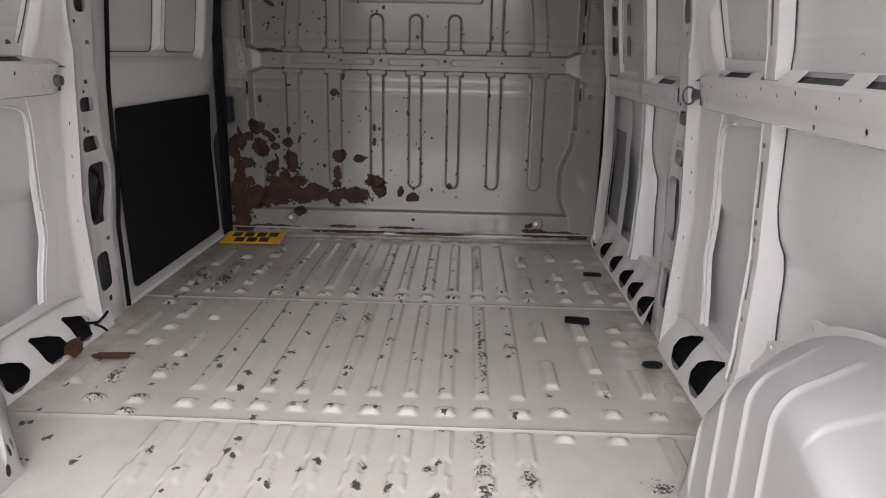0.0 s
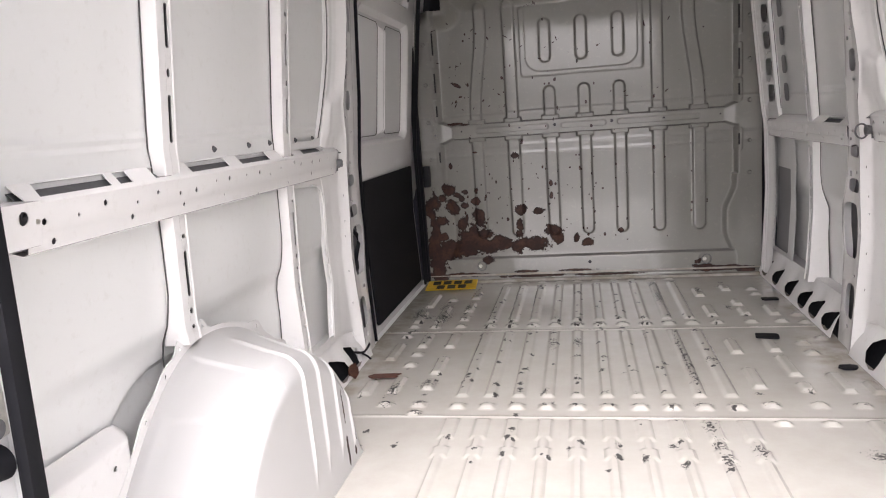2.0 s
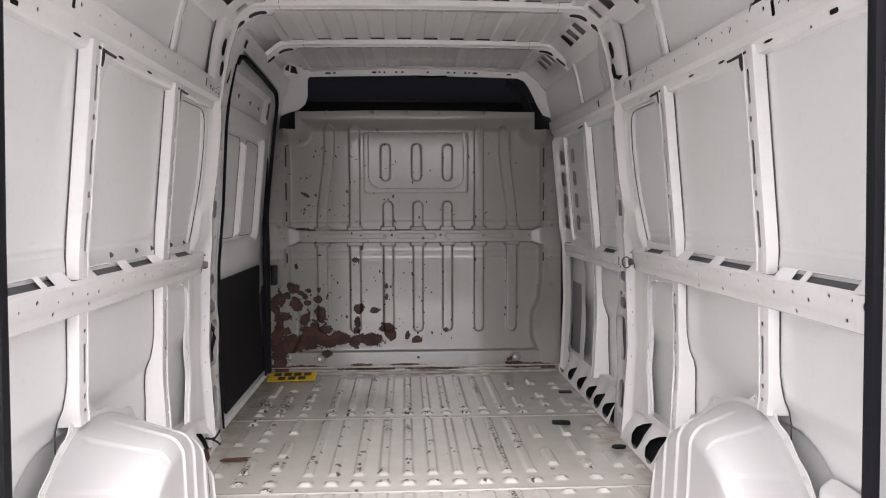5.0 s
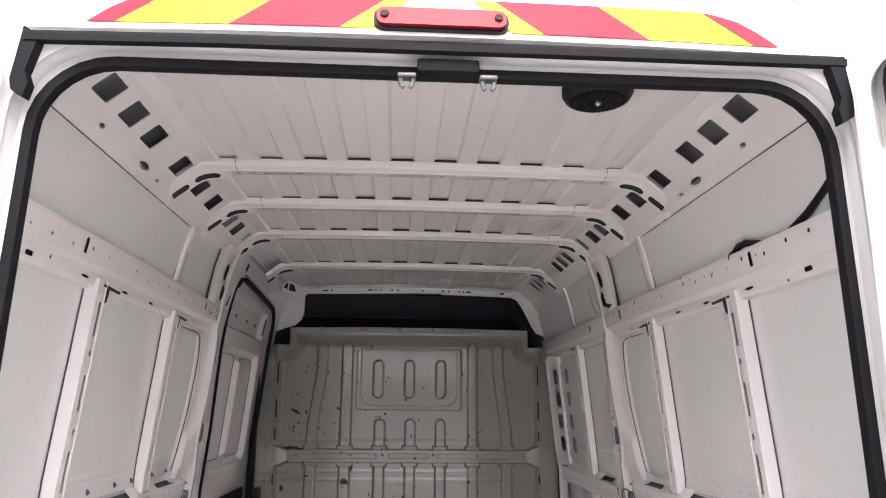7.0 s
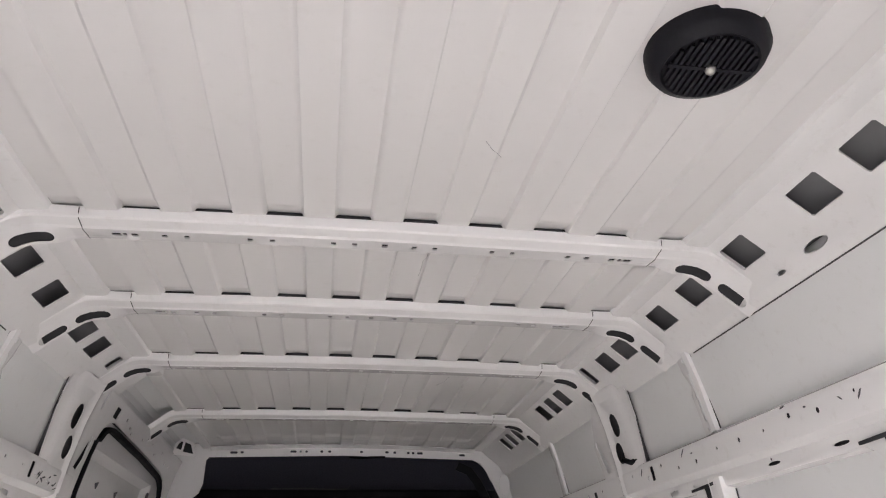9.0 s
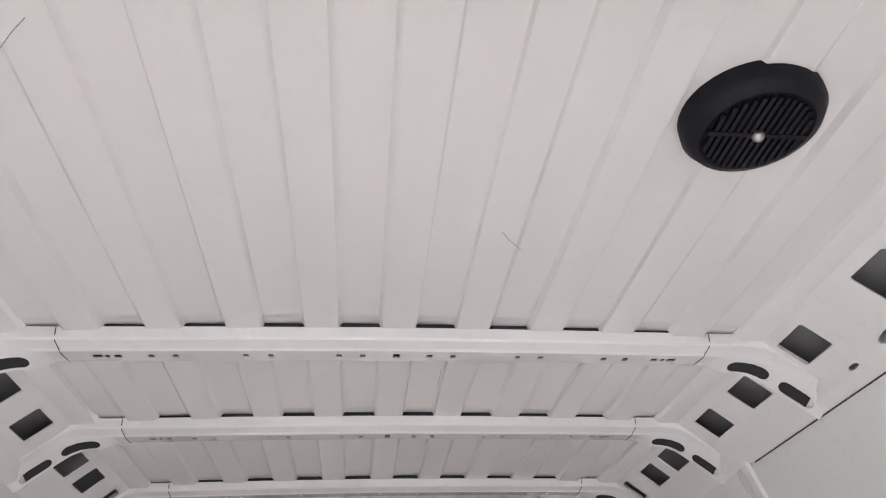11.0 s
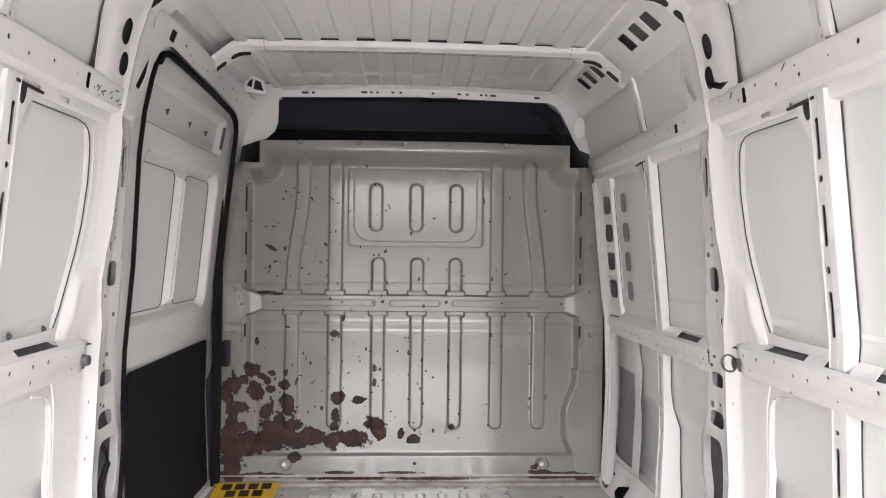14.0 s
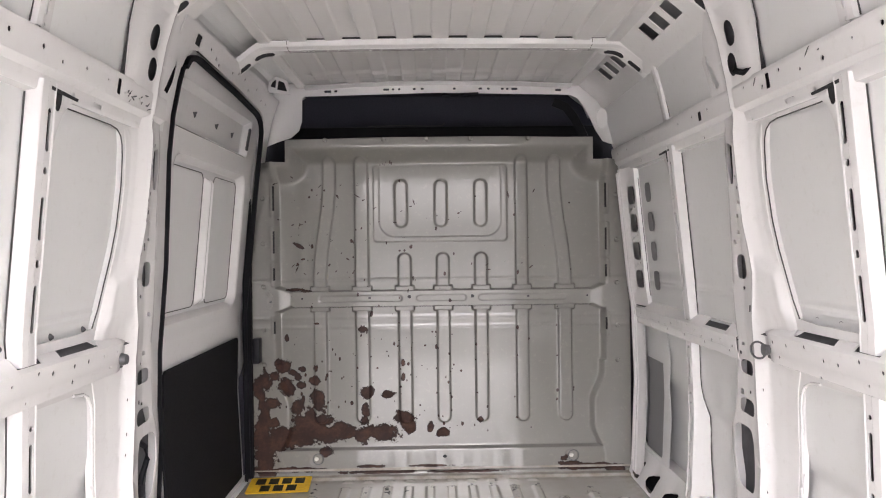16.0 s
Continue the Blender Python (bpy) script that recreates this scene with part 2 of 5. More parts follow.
def poly(pts):
    """A function through the points of a polyline (a, b...): cumulative length -> point; also the lengths."""
    lens = [0.0]
    for p, q in zip(pts, pts[1:]):
        lens.append(lens[-1] + math.dist(p, q))
    def at(s):
        return tuple(float(np.interp(s, lens, [p[k] for p in pts])) for k in range(len(pts[0])))
    return at, lens


def smooth01(t):
    t = np.clip(t, 0, 1)
    return t * t * (3 - 2 * t)


def bump1(x, a, b, edge):
    """1 between a and b, falling to 0 over edge on both sides."""
    return smooth01((x - a) / edge + 0.5) * smooth01((b - x) / edge + 0.5)


# ---- the van's plan ----
REAR, FRONT = 0.45, 3.84          # rear opening, bulkhead
WALL_Z = [-0.1, 0.0, 0.45, 0.80, 0.90, 1.47, 1.60, 1.72, 1.80, 1.90]
WALL_X = [0.93, 0.93, 0.95, 0.94, 0.925, 0.87, 0.85, 0.825, 0.80, 0.76]
SIDES = (("right", 1), ("left", -1))
DOOR_Y0, DOOR_Y1 = 2.60, 3.76     # sliding door opening in the left wall


def wall_x(z):
    return np.interp(z, WALL_Z, WALL_X)


def on_wall(side):
    """Places (y, z, outward) on the inner face of a side wall."""
    return lambda y, z, d: (side * (float(wall_x(z)) + d), y, z)


LEVELS = [0.1, 0.2, 0.3, 0.45, 0.6, 0.8, 0.9, 1.05, 1.2, 1.35, 1.47, 1.6, 1.66, 1.72, 1.8]

# ---- outside ----
ground = field("ground", np.linspace(-300, 300, 41), np.linspace(-300, 300, 41), lambda U, V: (U, V, U * 0 - 0.62), CONCRETE)
tagged(ground, "pale worn concrete yard under the van", "ground", kind="structure")

# ---- floor ----
RIDGES = [-0.454 + 0.098 * k for k in range(10)]


def floor_height(X, Y):
    h = np.zeros_like(X)
    def ridge(x, y0, y1, w=0.036, top=0.0):
        top = top or (0.0085 if y1 - y0 > 0.3 else 0.012)
        return top * bump1(X, x - w / 2, x + w / 2, 0.012 if y1 - y0 > 0.05 else 0.022) * smooth01((Y - y0) / 0.014 + 0.5) * smooth01((y1 - Y) / 0.02 + 0.5)
    for x in RIDGES:
        for r in (ridge(x, 2.018, 2.755), ridge(x, 1.912, 1.95, 0.042, 0.012), ridge(x, 2.835, 2.87, 0.042, 0.012), ridge(x, 2.925, 3.62),
                  ridge(x, 1.69, 1.83, 0.042, 0.0085), ridge(x, 0.62, 1.70, 0.024, 0.0085), ridge(x, 1.568, 1.632, 0.042, 0.0085), ridge(x, 3.69, 3.72, 0.04, 0.006)):
            h = np.maximum(h, r)
    for x, spans in ((0.53, ((1.93, 1.965), (2.09, 2.27), (2.44, 2.60), (2.84, 2.87), (2.95, 3.12), (3.30, 3.45))),
                     (0.67, ((1.93, 1.965), (2.06, 2.13), (2.20, 2.40), (2.46, 2.62), (2.84, 2.87), (2.96, 3.06), (3.12, 3.2), (3.4, 3.5))),
                     (0.79, ((1.93, 1.96), (2.05, 2.22), (2.42, 2.46), (2.54, 2.57), (2.84, 2.87), (2.95, 3.10), (3.3, 3.33), (3.4, 3.43))),
                     (0.875, ((2.04, 2.14), (2.60, 2.63), (2.82, 2.84), (2.93, 2.96))),
                     (-0.59, ((1.86, 1.885), (1.925, 1.965), (2.08, 2.17), (2.24, 2.42), (2.55, 2.74), (2.84, 2.87), (2.95, 3.02), (3.1, 3.25), (3.35, 3.5))),
                     (-0.71, ((1.93, 1.96), (2.05, 2.2), (2.32, 2.36), (2.45, 2.49), (2.56, 2.74), (2.84, 2.87), (2.93, 3.2), (3.32, 3.36))),
                     (-0.81, ((2.03, 2.16), (2.4, 2.6), (2.70, 2.73), (2.85, 2.87), (2.93, 3.1), (3.2, 3.45))),
                     (0.53, ((1.80, 1.825),)), (0.66, ((1.80, 1.825),)), (0.78, ((1.66, 1.83),))):
        for a, b in spans:
            h = np.maximum(h, ridge(x, a, b, 0.036))
    h += 0.004 * bump1(Y, 1.845, 1.853, 0.01) + 0.004 * bump1(Y, 2.776, 2.784, 0.01)
    h += 0.010 * smooth01((Y - 3.735) / 0.012) + 0.03 * smooth01((Y - 3.79) / 0.02)
    h += 0.0012 * np.sin(X * 5.1 + Y * 2.3) * np.sin(Y * 3.7 - X)
    return h


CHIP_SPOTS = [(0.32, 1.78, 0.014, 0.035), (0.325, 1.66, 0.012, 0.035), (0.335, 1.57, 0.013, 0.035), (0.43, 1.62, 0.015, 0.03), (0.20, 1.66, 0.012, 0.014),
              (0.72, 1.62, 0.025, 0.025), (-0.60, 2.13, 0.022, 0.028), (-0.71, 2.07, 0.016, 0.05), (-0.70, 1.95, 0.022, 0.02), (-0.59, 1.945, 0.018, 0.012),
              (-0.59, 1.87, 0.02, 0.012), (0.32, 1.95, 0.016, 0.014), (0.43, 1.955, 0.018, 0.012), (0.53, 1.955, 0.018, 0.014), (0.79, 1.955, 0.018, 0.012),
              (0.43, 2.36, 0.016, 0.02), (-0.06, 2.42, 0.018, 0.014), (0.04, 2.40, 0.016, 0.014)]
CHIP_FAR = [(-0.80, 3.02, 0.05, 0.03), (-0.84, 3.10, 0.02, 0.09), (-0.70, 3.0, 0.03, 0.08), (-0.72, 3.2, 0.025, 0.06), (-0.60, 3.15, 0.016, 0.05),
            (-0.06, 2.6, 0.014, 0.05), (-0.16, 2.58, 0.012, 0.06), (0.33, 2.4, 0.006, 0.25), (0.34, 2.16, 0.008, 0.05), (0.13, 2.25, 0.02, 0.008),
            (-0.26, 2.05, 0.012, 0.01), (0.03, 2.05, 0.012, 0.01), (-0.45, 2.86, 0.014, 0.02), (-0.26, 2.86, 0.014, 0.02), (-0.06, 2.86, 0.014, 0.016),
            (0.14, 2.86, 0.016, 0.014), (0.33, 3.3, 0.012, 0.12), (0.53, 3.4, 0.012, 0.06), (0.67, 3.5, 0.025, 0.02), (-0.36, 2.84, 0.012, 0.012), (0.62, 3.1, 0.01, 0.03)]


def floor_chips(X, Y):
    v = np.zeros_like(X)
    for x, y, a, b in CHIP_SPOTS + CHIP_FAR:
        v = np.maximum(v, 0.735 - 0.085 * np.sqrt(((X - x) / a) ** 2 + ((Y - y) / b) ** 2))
    rng = random.Random(5)
    for _ in range(230):
        x, y, a = rng.choice(RIDGES + [-0.59, -0.71, -0.81]) + rng.uniform(-0.022, 0.022), rng.uniform(1.5, 3.7), rng.uniform(0.004, 0.011)
        near = (abs(X - x) < 0.05) & (abs(Y - y) < 0.05)
        v[near] = np.maximum(v[near], 0.835 - 0.17 * np.hypot((X[near] - x) / a, (Y[near] - y) / (a * 1.5)))
    for y in (1.945, 2.05, 2.72, 2.853, 2.945, 3.60):
        for x in RIDGES + [0.53, 0.67, -0.59, -0.71]:
            if rng.random() < 0.62:
                a, p, q = rng.uniform(0.006, 0.013), x + rng.uniform(-0.012, 0.012), y + rng.uniform(-0.02, 0.02)
                near = (abs(X - p) < 0.06) & (abs(Y - q) < 0.06)
                v[near] = np.maximum(v[near], 0.775 - 0.12 * np.hypot((X[near] - p) / a, (Y[near] - q) / a))
    return v


def floor_grime(X, Y):
    """Brown dirt trodden into the edges, along the seams and at the bulkhead's foot."""
    g = 0.75 * smooth01((np.abs(X) - 0.80) / 0.10) * smooth01((Y - 1.7) / 0.3)
    g = np.maximum(g, 0.8 * np.exp(-((X - 0.86) / 0.10) ** 2 - ((Y - 2.45) / 0.35) ** 2))
    g = np.maximum(g, 0.6 * np.exp(-((X + 0.84) / 0.10) ** 2 - ((Y - 2.35) / 0.25) ** 2))
    g = np.maximum(g, 0.45 * np.exp(-((Y - 2.79) / 0.02) ** 2) + 0.35 * np.exp(-((Y - 1.86) / 0.015) ** 2))
    g = np.maximum(g, 0.7 * smooth01((Y - 3.66) / 0.08))
    return np.maximum(g, 0.14)


floor = field("floor", np.arange(-0.935, 0.9351, 0.0055), np.arange(REAR, FRONT + 0.005, 0.006), lambda X, Y: (X, Y, floor_height(X, Y)), FLOOR,
              attrs=(("chip", floor_chips), ("grime", floor_grime)))
tagged(floor, "worn cream painted ribbed steel van load floor with chipped ridges", "floor", kind="structure")
bm = bmesh.new()
box(bm, (-0.99, REAR, -0.06), (0.99, FRONT + 0.1, -0.006))
part("floor_underside", bm, SKIN, floor, smooth=False)

# ---- bulkhead ----
RIBS = [(-0.625, -0.563), (-0.420, -0.355), (-0.208, -0.147), (-0.019, 0.042), (0.170, 0.229), (0.372, 0.431), (0.580, 0.645)]


def pill(X, Z, x0, x1, z0, z1, edge=0.012, r=None):
    """A raised pressing with rounded ends."""
    hx, hz = (x1 - x0) / 2, (z1 - z0) / 2
    r = min(hx, hz) if r is None else r
    qx, qz = np.abs(X - (x0 + x1) / 2) - hx + r, np.abs(Z - (z0 + z1) / 2) - hz + r
    dist = np.hypot(np.maximum(qx, 0), np.maximum(qz, 0)) + np.minimum(np.maximum(qx, qz), 0) - r
    return smooth01(0.5 - dist / edge)


def bulkhead_depth(X, Z):
    """How far the pressed panel stands towards the load space."""
    h = np.zeros_like(X)
    for k, (a, b) in enumerate(RIBS):
        h = np.maximum(h, 0.016 * pill(X, Z, a, b, 0.25, 0.86))
        if k in (0, 6):
            lean = (-0.05 if k == 6 else 0.05) * smooth01((Z - 0.95) / 0.5)
            h = np.maximum(h, 0.014 * pill(X - lean, Z, a, b, 0.86, 1.56))
        elif k in (1, 5):
            h = np.maximum(h, 0.016 * pill(X, Z, a, b, 0.86, 1.56))
        else:
            h = np.maximum(h, 0.014 * pill(X, Z, a, b, 0.86, 1.085))
    window = pill(X, Z, -0.328, 0.331, 1.142, 1.520, 0.009, 0.02)
    inner = pill(X, Z, -0.300, 0.303, 1.166, 1.60, 0.006, 0.08)
    h = np.maximum(h, 0.006 * window - 0.0035 * inner * window)
    for x in (-0.192, 0.004, 0.200):
        h = h + 0.009 * pill(X, Z, x - 0.03, x + 0.03, 1.215, 1.447)
    # crease lines under the rail
    h = h + 0.0018 * bump1(Z, 0.766, 0.780, 0.014) + 0.0018 * bump1(Z, 0.718, 0.732, 0.014) - 0.001 * bump1(Z, 0.747, 0.751, 0.012) + 0.004 * bump1(Z, 0.952, 0.962, 0.016)
    # the panel bellies out below the rail and swings to the rim at the top and sides
    X1 = np.abs(X)
    rim = np.where(X1 < 0.745, np.minimum(1.625 - Z, np.hypot(0.745 - X1, np.maximum(1.53 - Z, 0))), 1.53 - Z)
    h = h + 0.080 * smooth01((0.105 - rim) / 0.09) * smooth01((0.885 - X1) / 0.09)
    side = np.where(Z < 0.55, 0.775 - 0.05 * bump1(Z, 0.16, 0.42, 0.16), 0.785)
    h = h + 0.036 * smooth01((np.abs(X) - side) / 0.03)
    # lower box
    h = np.maximum(h, 0.034 * pill(X, Z, -0.835, 0.845, -0.2, 0.128, 0.012, 0.03))
    h = h + 0.018 * smooth01((0.03 - Z) / 0.012)
    # rail
    rail = pill(X, Z, -0.74, 0.76, 0.824, 0.903, 0.008, 0.02)
    h = np.maximum(h, 0.026 * rail)
    flare = smooth01((X1 - 0.71) / 0.10)
    h = np.maximum(h, (0.024 + 0.012 * flare) * smooth01((X1 - 0.69) / 0.04) * bump1(np.abs(Z - 0.864), -1.0, 0.032 + 0.03 * flare, 0.02))
    for a, b in ((-0.60, -0.19), (-0.12, 0.125), (0.185, 0.62)):
        h = h - 0.004 * pill(X, Z, a, b, 0.85, 0.88, 0.006)
    # little tabs along the rail where it is welded
    for a, b in RIBS:
        h = np.maximum(h, 0.019 * pill(X, Z, a - 0.016, b + 0.016, 0.802, 0.926, 0.008, 0.006))
    # shallow frames round the slots at both sides
    for z0, z1 in ((1.27, 1.45), (1.06, 1.23), (0.93, 1.05), (0.67, 0.79)):
        h = h + 0.005 * pill(X1, Z, 0.792, 0.828, z0, z1, 0.006, 0.01)
    for x in (-0.619, 0.633):
        h = h - 0.006 * smooth01((0.034 - np.hypot(X - x, Z - 0.083)) / 0.006)
    # dents at the sides
    h = h - 0.006 * np.exp(-((X - 0.82) ** 2 + ((Z - 0.30) * 0.6) ** 2) / 0.0022)
    return h


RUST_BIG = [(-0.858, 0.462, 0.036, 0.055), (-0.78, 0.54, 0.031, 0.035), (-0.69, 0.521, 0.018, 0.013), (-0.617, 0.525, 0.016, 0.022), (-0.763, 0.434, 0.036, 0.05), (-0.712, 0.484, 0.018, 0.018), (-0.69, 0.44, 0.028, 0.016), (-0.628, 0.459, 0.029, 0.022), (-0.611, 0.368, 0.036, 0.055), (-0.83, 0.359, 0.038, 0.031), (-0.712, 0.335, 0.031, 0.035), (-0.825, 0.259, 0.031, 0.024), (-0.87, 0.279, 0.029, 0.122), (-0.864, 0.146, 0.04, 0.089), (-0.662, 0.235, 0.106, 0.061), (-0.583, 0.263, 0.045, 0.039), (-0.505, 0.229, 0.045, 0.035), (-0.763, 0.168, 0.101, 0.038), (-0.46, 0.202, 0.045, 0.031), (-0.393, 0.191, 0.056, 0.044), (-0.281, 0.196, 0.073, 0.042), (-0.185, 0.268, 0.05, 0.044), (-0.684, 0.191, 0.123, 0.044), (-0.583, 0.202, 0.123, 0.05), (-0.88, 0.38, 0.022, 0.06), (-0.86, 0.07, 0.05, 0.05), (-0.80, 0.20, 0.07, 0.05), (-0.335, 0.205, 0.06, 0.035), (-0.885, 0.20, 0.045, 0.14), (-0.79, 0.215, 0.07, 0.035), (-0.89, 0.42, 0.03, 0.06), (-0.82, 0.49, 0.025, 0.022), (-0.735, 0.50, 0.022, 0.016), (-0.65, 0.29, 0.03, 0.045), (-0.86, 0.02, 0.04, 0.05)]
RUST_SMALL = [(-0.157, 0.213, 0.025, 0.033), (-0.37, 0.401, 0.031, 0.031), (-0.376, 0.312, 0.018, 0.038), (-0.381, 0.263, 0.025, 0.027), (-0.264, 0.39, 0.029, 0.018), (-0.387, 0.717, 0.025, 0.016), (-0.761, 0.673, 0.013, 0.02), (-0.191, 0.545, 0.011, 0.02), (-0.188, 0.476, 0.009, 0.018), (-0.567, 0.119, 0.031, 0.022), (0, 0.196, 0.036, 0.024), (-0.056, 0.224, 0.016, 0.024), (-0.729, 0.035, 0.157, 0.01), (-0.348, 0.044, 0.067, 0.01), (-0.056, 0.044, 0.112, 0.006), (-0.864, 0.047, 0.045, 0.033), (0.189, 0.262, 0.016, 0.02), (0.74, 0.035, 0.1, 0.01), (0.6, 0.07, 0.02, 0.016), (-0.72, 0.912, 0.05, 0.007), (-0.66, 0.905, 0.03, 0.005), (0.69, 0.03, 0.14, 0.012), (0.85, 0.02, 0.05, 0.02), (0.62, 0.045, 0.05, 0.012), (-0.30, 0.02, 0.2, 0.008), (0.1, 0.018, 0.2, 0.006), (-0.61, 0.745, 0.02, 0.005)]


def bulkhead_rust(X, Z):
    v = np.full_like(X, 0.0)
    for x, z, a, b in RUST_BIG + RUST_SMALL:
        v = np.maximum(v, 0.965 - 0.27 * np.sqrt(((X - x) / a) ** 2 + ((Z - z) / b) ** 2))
    # a long gouge
    t = (X + 0.703) * 0.88 - (Z - 1.132) * 0.48
    n = (X + 0.703) * 0.48 + (Z - 1.132) * 0.88
    v = np.maximum(v, 0.97 - 0.28 * np.sqrt((t / 0.042) ** 2 + (n / 0.010) ** 2))
    rng = random.Random(11)
    for _ in range(230):
        left = rng.random() < 0.5
        x = rng.choice(RIBS)[rng.randint(0, 1)] + rng.uniform(-0.012, 0.012) if not left else rng.uniform(-0.8, 0.1)
        z, a = rng.choice((rng.uniform(0.2, 0.7), rng.uniform(0.2, 1.45))), rng.uniform(0.002, 0.006)
        near = (abs(X - x) < 0.04) & (abs(Z - z) < 0.04)
        v[near] = np.maximum(v[near], 0.87 - 0.2 * np.hypot((X[near] - x) / a, (Z[near] - z) / (a * rng.uniform(0.8, 2.2))))
    # illegible pen marks above the pressed window
    for k in range(9):
        x, z = -0.293 + 0.007 * k, 1.528 + 0.006 * ((k * 5) % 3 - 1)
        v = np.maximum(v, 0.86 - 0.2 * np.hypot((X - x) / 0.0035, (Z - z) / 0.009))
    # scuffs and scratches high on one side
    for _ in range(70):
        x, z = rng.uniform(-0.8, -0.3) if rng.random() < 0.7 else rng.uniform(-0.3, 0.75), rng.uniform(0.95, 1.47)
        a, lean, long = rng.uniform(0.0018, 0.004), rng.uniform(0, math.pi), rng.uniform(1.5, 6.0)
        near = (abs(X - x) < 0.05) & (abs(Z - z) < 0.05)
        p, q = (X[near] - x) * math.cos(lean) + (Z[near] - z) * math.sin(lean), (Z[near] - z) * math.cos(lean) - (X[near] - x) * math.sin(lean)
        v[near] = np.maximum(v[near], 0.80 - 0.16 * np.hypot(p / (a * long), q / a))
    return v


def bulkhead_holes(X, Z):
    out = np.zeros_like(X, dtype=bool)
    for z0, z1 in ((1.30, 1.42), (1.09, 1.20), (0.96, 1.02), (0.70, 0.76)):
        out |= (np.abs(np.abs(X) - 0.811) < 0.0042) & (Z > z0) & (Z < z1)
    for x, z in ((-0.155, 0.872), (0.155, 0.872)):
        out |= np.hypot(X - x, Z - z) < 0.008
    for x in (-0.68, -0.35, 0.43, 0.72):
        out |= np.hypot(X - x, Z - 0.868) < 0.0045
    out |= np.hypot(X - 0.01, Z - 0.088) < 0.009
    return out


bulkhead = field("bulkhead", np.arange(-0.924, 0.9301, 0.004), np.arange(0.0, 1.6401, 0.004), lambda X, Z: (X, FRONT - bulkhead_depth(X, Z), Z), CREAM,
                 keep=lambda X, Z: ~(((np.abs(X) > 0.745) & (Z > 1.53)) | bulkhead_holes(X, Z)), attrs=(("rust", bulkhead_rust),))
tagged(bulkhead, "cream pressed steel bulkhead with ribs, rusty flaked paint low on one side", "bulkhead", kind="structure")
bm = bmesh.new()
box(bm, (-0.924, FRONT + 0.012, 0.0), (0.93, FRONT + 0.03, 1.49))
box(bm, (-0.74, FRONT + 0.012, 1.49), (0.74, FRONT + 0.03, 1.60))
part("back_plate", bm, PRIMER, bulkhead, smooth=False)
bm = bmesh.new()
sweep(bm, [(-0.745, FRONT - 0.055, 1.635), (-0.3, FRONT - 0.055, 1.645), (0.3, FRONT - 0.055, 1.645), (0.745, FRONT - 0.055, 1.635)], [(-0.012, -0.012), (0.012, -0.012), (0.012, 0.004), (-0.012, 0.004)])
part("top_rim", bm, CREAM, bulkhead)

for x, z in [(-0.55, 1.635), (-0.27, 1.637), (-0.06, 1.637), (0.15, 1.637), (0.43, 1.635)] + [(e * 0.865, z) for e in (-1, 1) for z in (1.36, 1.14, 0.93, 0.72, 0.55)]:
    bm = bmesh.new()
    bmesh.ops.create_cone(bm, cap_ends=True, segments=12, radius1=0.012, radius2=0.008, depth=0.010, matrix=pose(x, FRONT - (0.086 if z > 1.6 else 0.040), z, 90))
    part("bolt", bm, CREAM, bulkhead)

# ---- dark lining above and behind the bulkhead ----
bm = bmesh.new()
box(bm, (-0.93, 3.98, 1.42), (0.93, 4.34, 1.735), 0.02)
part("parcel_shelf", bm, RUBBER, bulkhead, "black trim shelf")
bm = bmesh.new()
box(bm, (-1.0, 4.35, -0.06), (1.0, 4.40, 2.0))
cab = tagged(part("cab_lining", bm, CLOTH, smooth=False), "dark grey cloth lining of the cab behind the bulkhead", "lining", kind="structure")
for lo, hi in (((-0.95, 3.88, 1.40), (0.95, 4.345, 1.44)), ((-1.03, 3.86, -0.06), (-0.985, 4.345, 1.60)), ((-0.97, 3.88, 1.604), (-0.93, 4.345, 1.955)), ((-1.0, 3.86, -0.10), (1.0, 4.345, -0.064)),
               ((0.985, 3.86, -0.06), (1.03, 4.345, 1.60)), ((0.93, 3.88, 1.604), (0.97, 4.345, 1.955)), ((-0.95, 3.88, 1.96), (0.95, 4.345, 2.0))):
    bm = bmesh.new()
    box(bm, lo, hi)
    part("lining_panel", bm, CLOTH, cab, smooth=False)

bm = bmesh.new()
sweep(bm, [(-0.36, 3.975, 1.735), (-0.2, 3.972, 1.738), (-0.05, 3.973, 1.733), (0.02, 3.976, 1.736), (0.03, 3.978, 1.75)], ring_profile(0.003, 6))
tagged(part("loose_wire", bm, HOLLOW), "thin grey wire lying along the cab's black shelf", "wire")
bm = bmesh.new()
sweep(bm, [(0.02, FRONT + 0.03, 1.877), (0.07, FRONT + 0.028, 1.872), (0.13, FRONT + 0.03, 1.876), (0.20, FRONT + 0.03, 1.878)], [(-0.002, -0.006), (0.002, -0.006), (0.002, 0.005), (-0.002, 0.005)])
tagged(part("tape_strip", bm, RUBBER), "torn black tape strip hanging from the front header", "tape")
bm = bmesh.new()
sweep(bm, [(0.60, 4.02, 1.86), (0.66, 4.0, 1.83), (0.70, 3.98, 1.77), (0.73, 3.96, 1.70), (0.76, 3.95, 1.62)], [(-0.004, -0.022), (0.004, -0.022), (0.004, 0.022), (-0.004, 0.022)])
tagged(part("seat_belt", bm, PLASTIC), "black seat belt webbing hanging in the cab's corner", "seat belt")

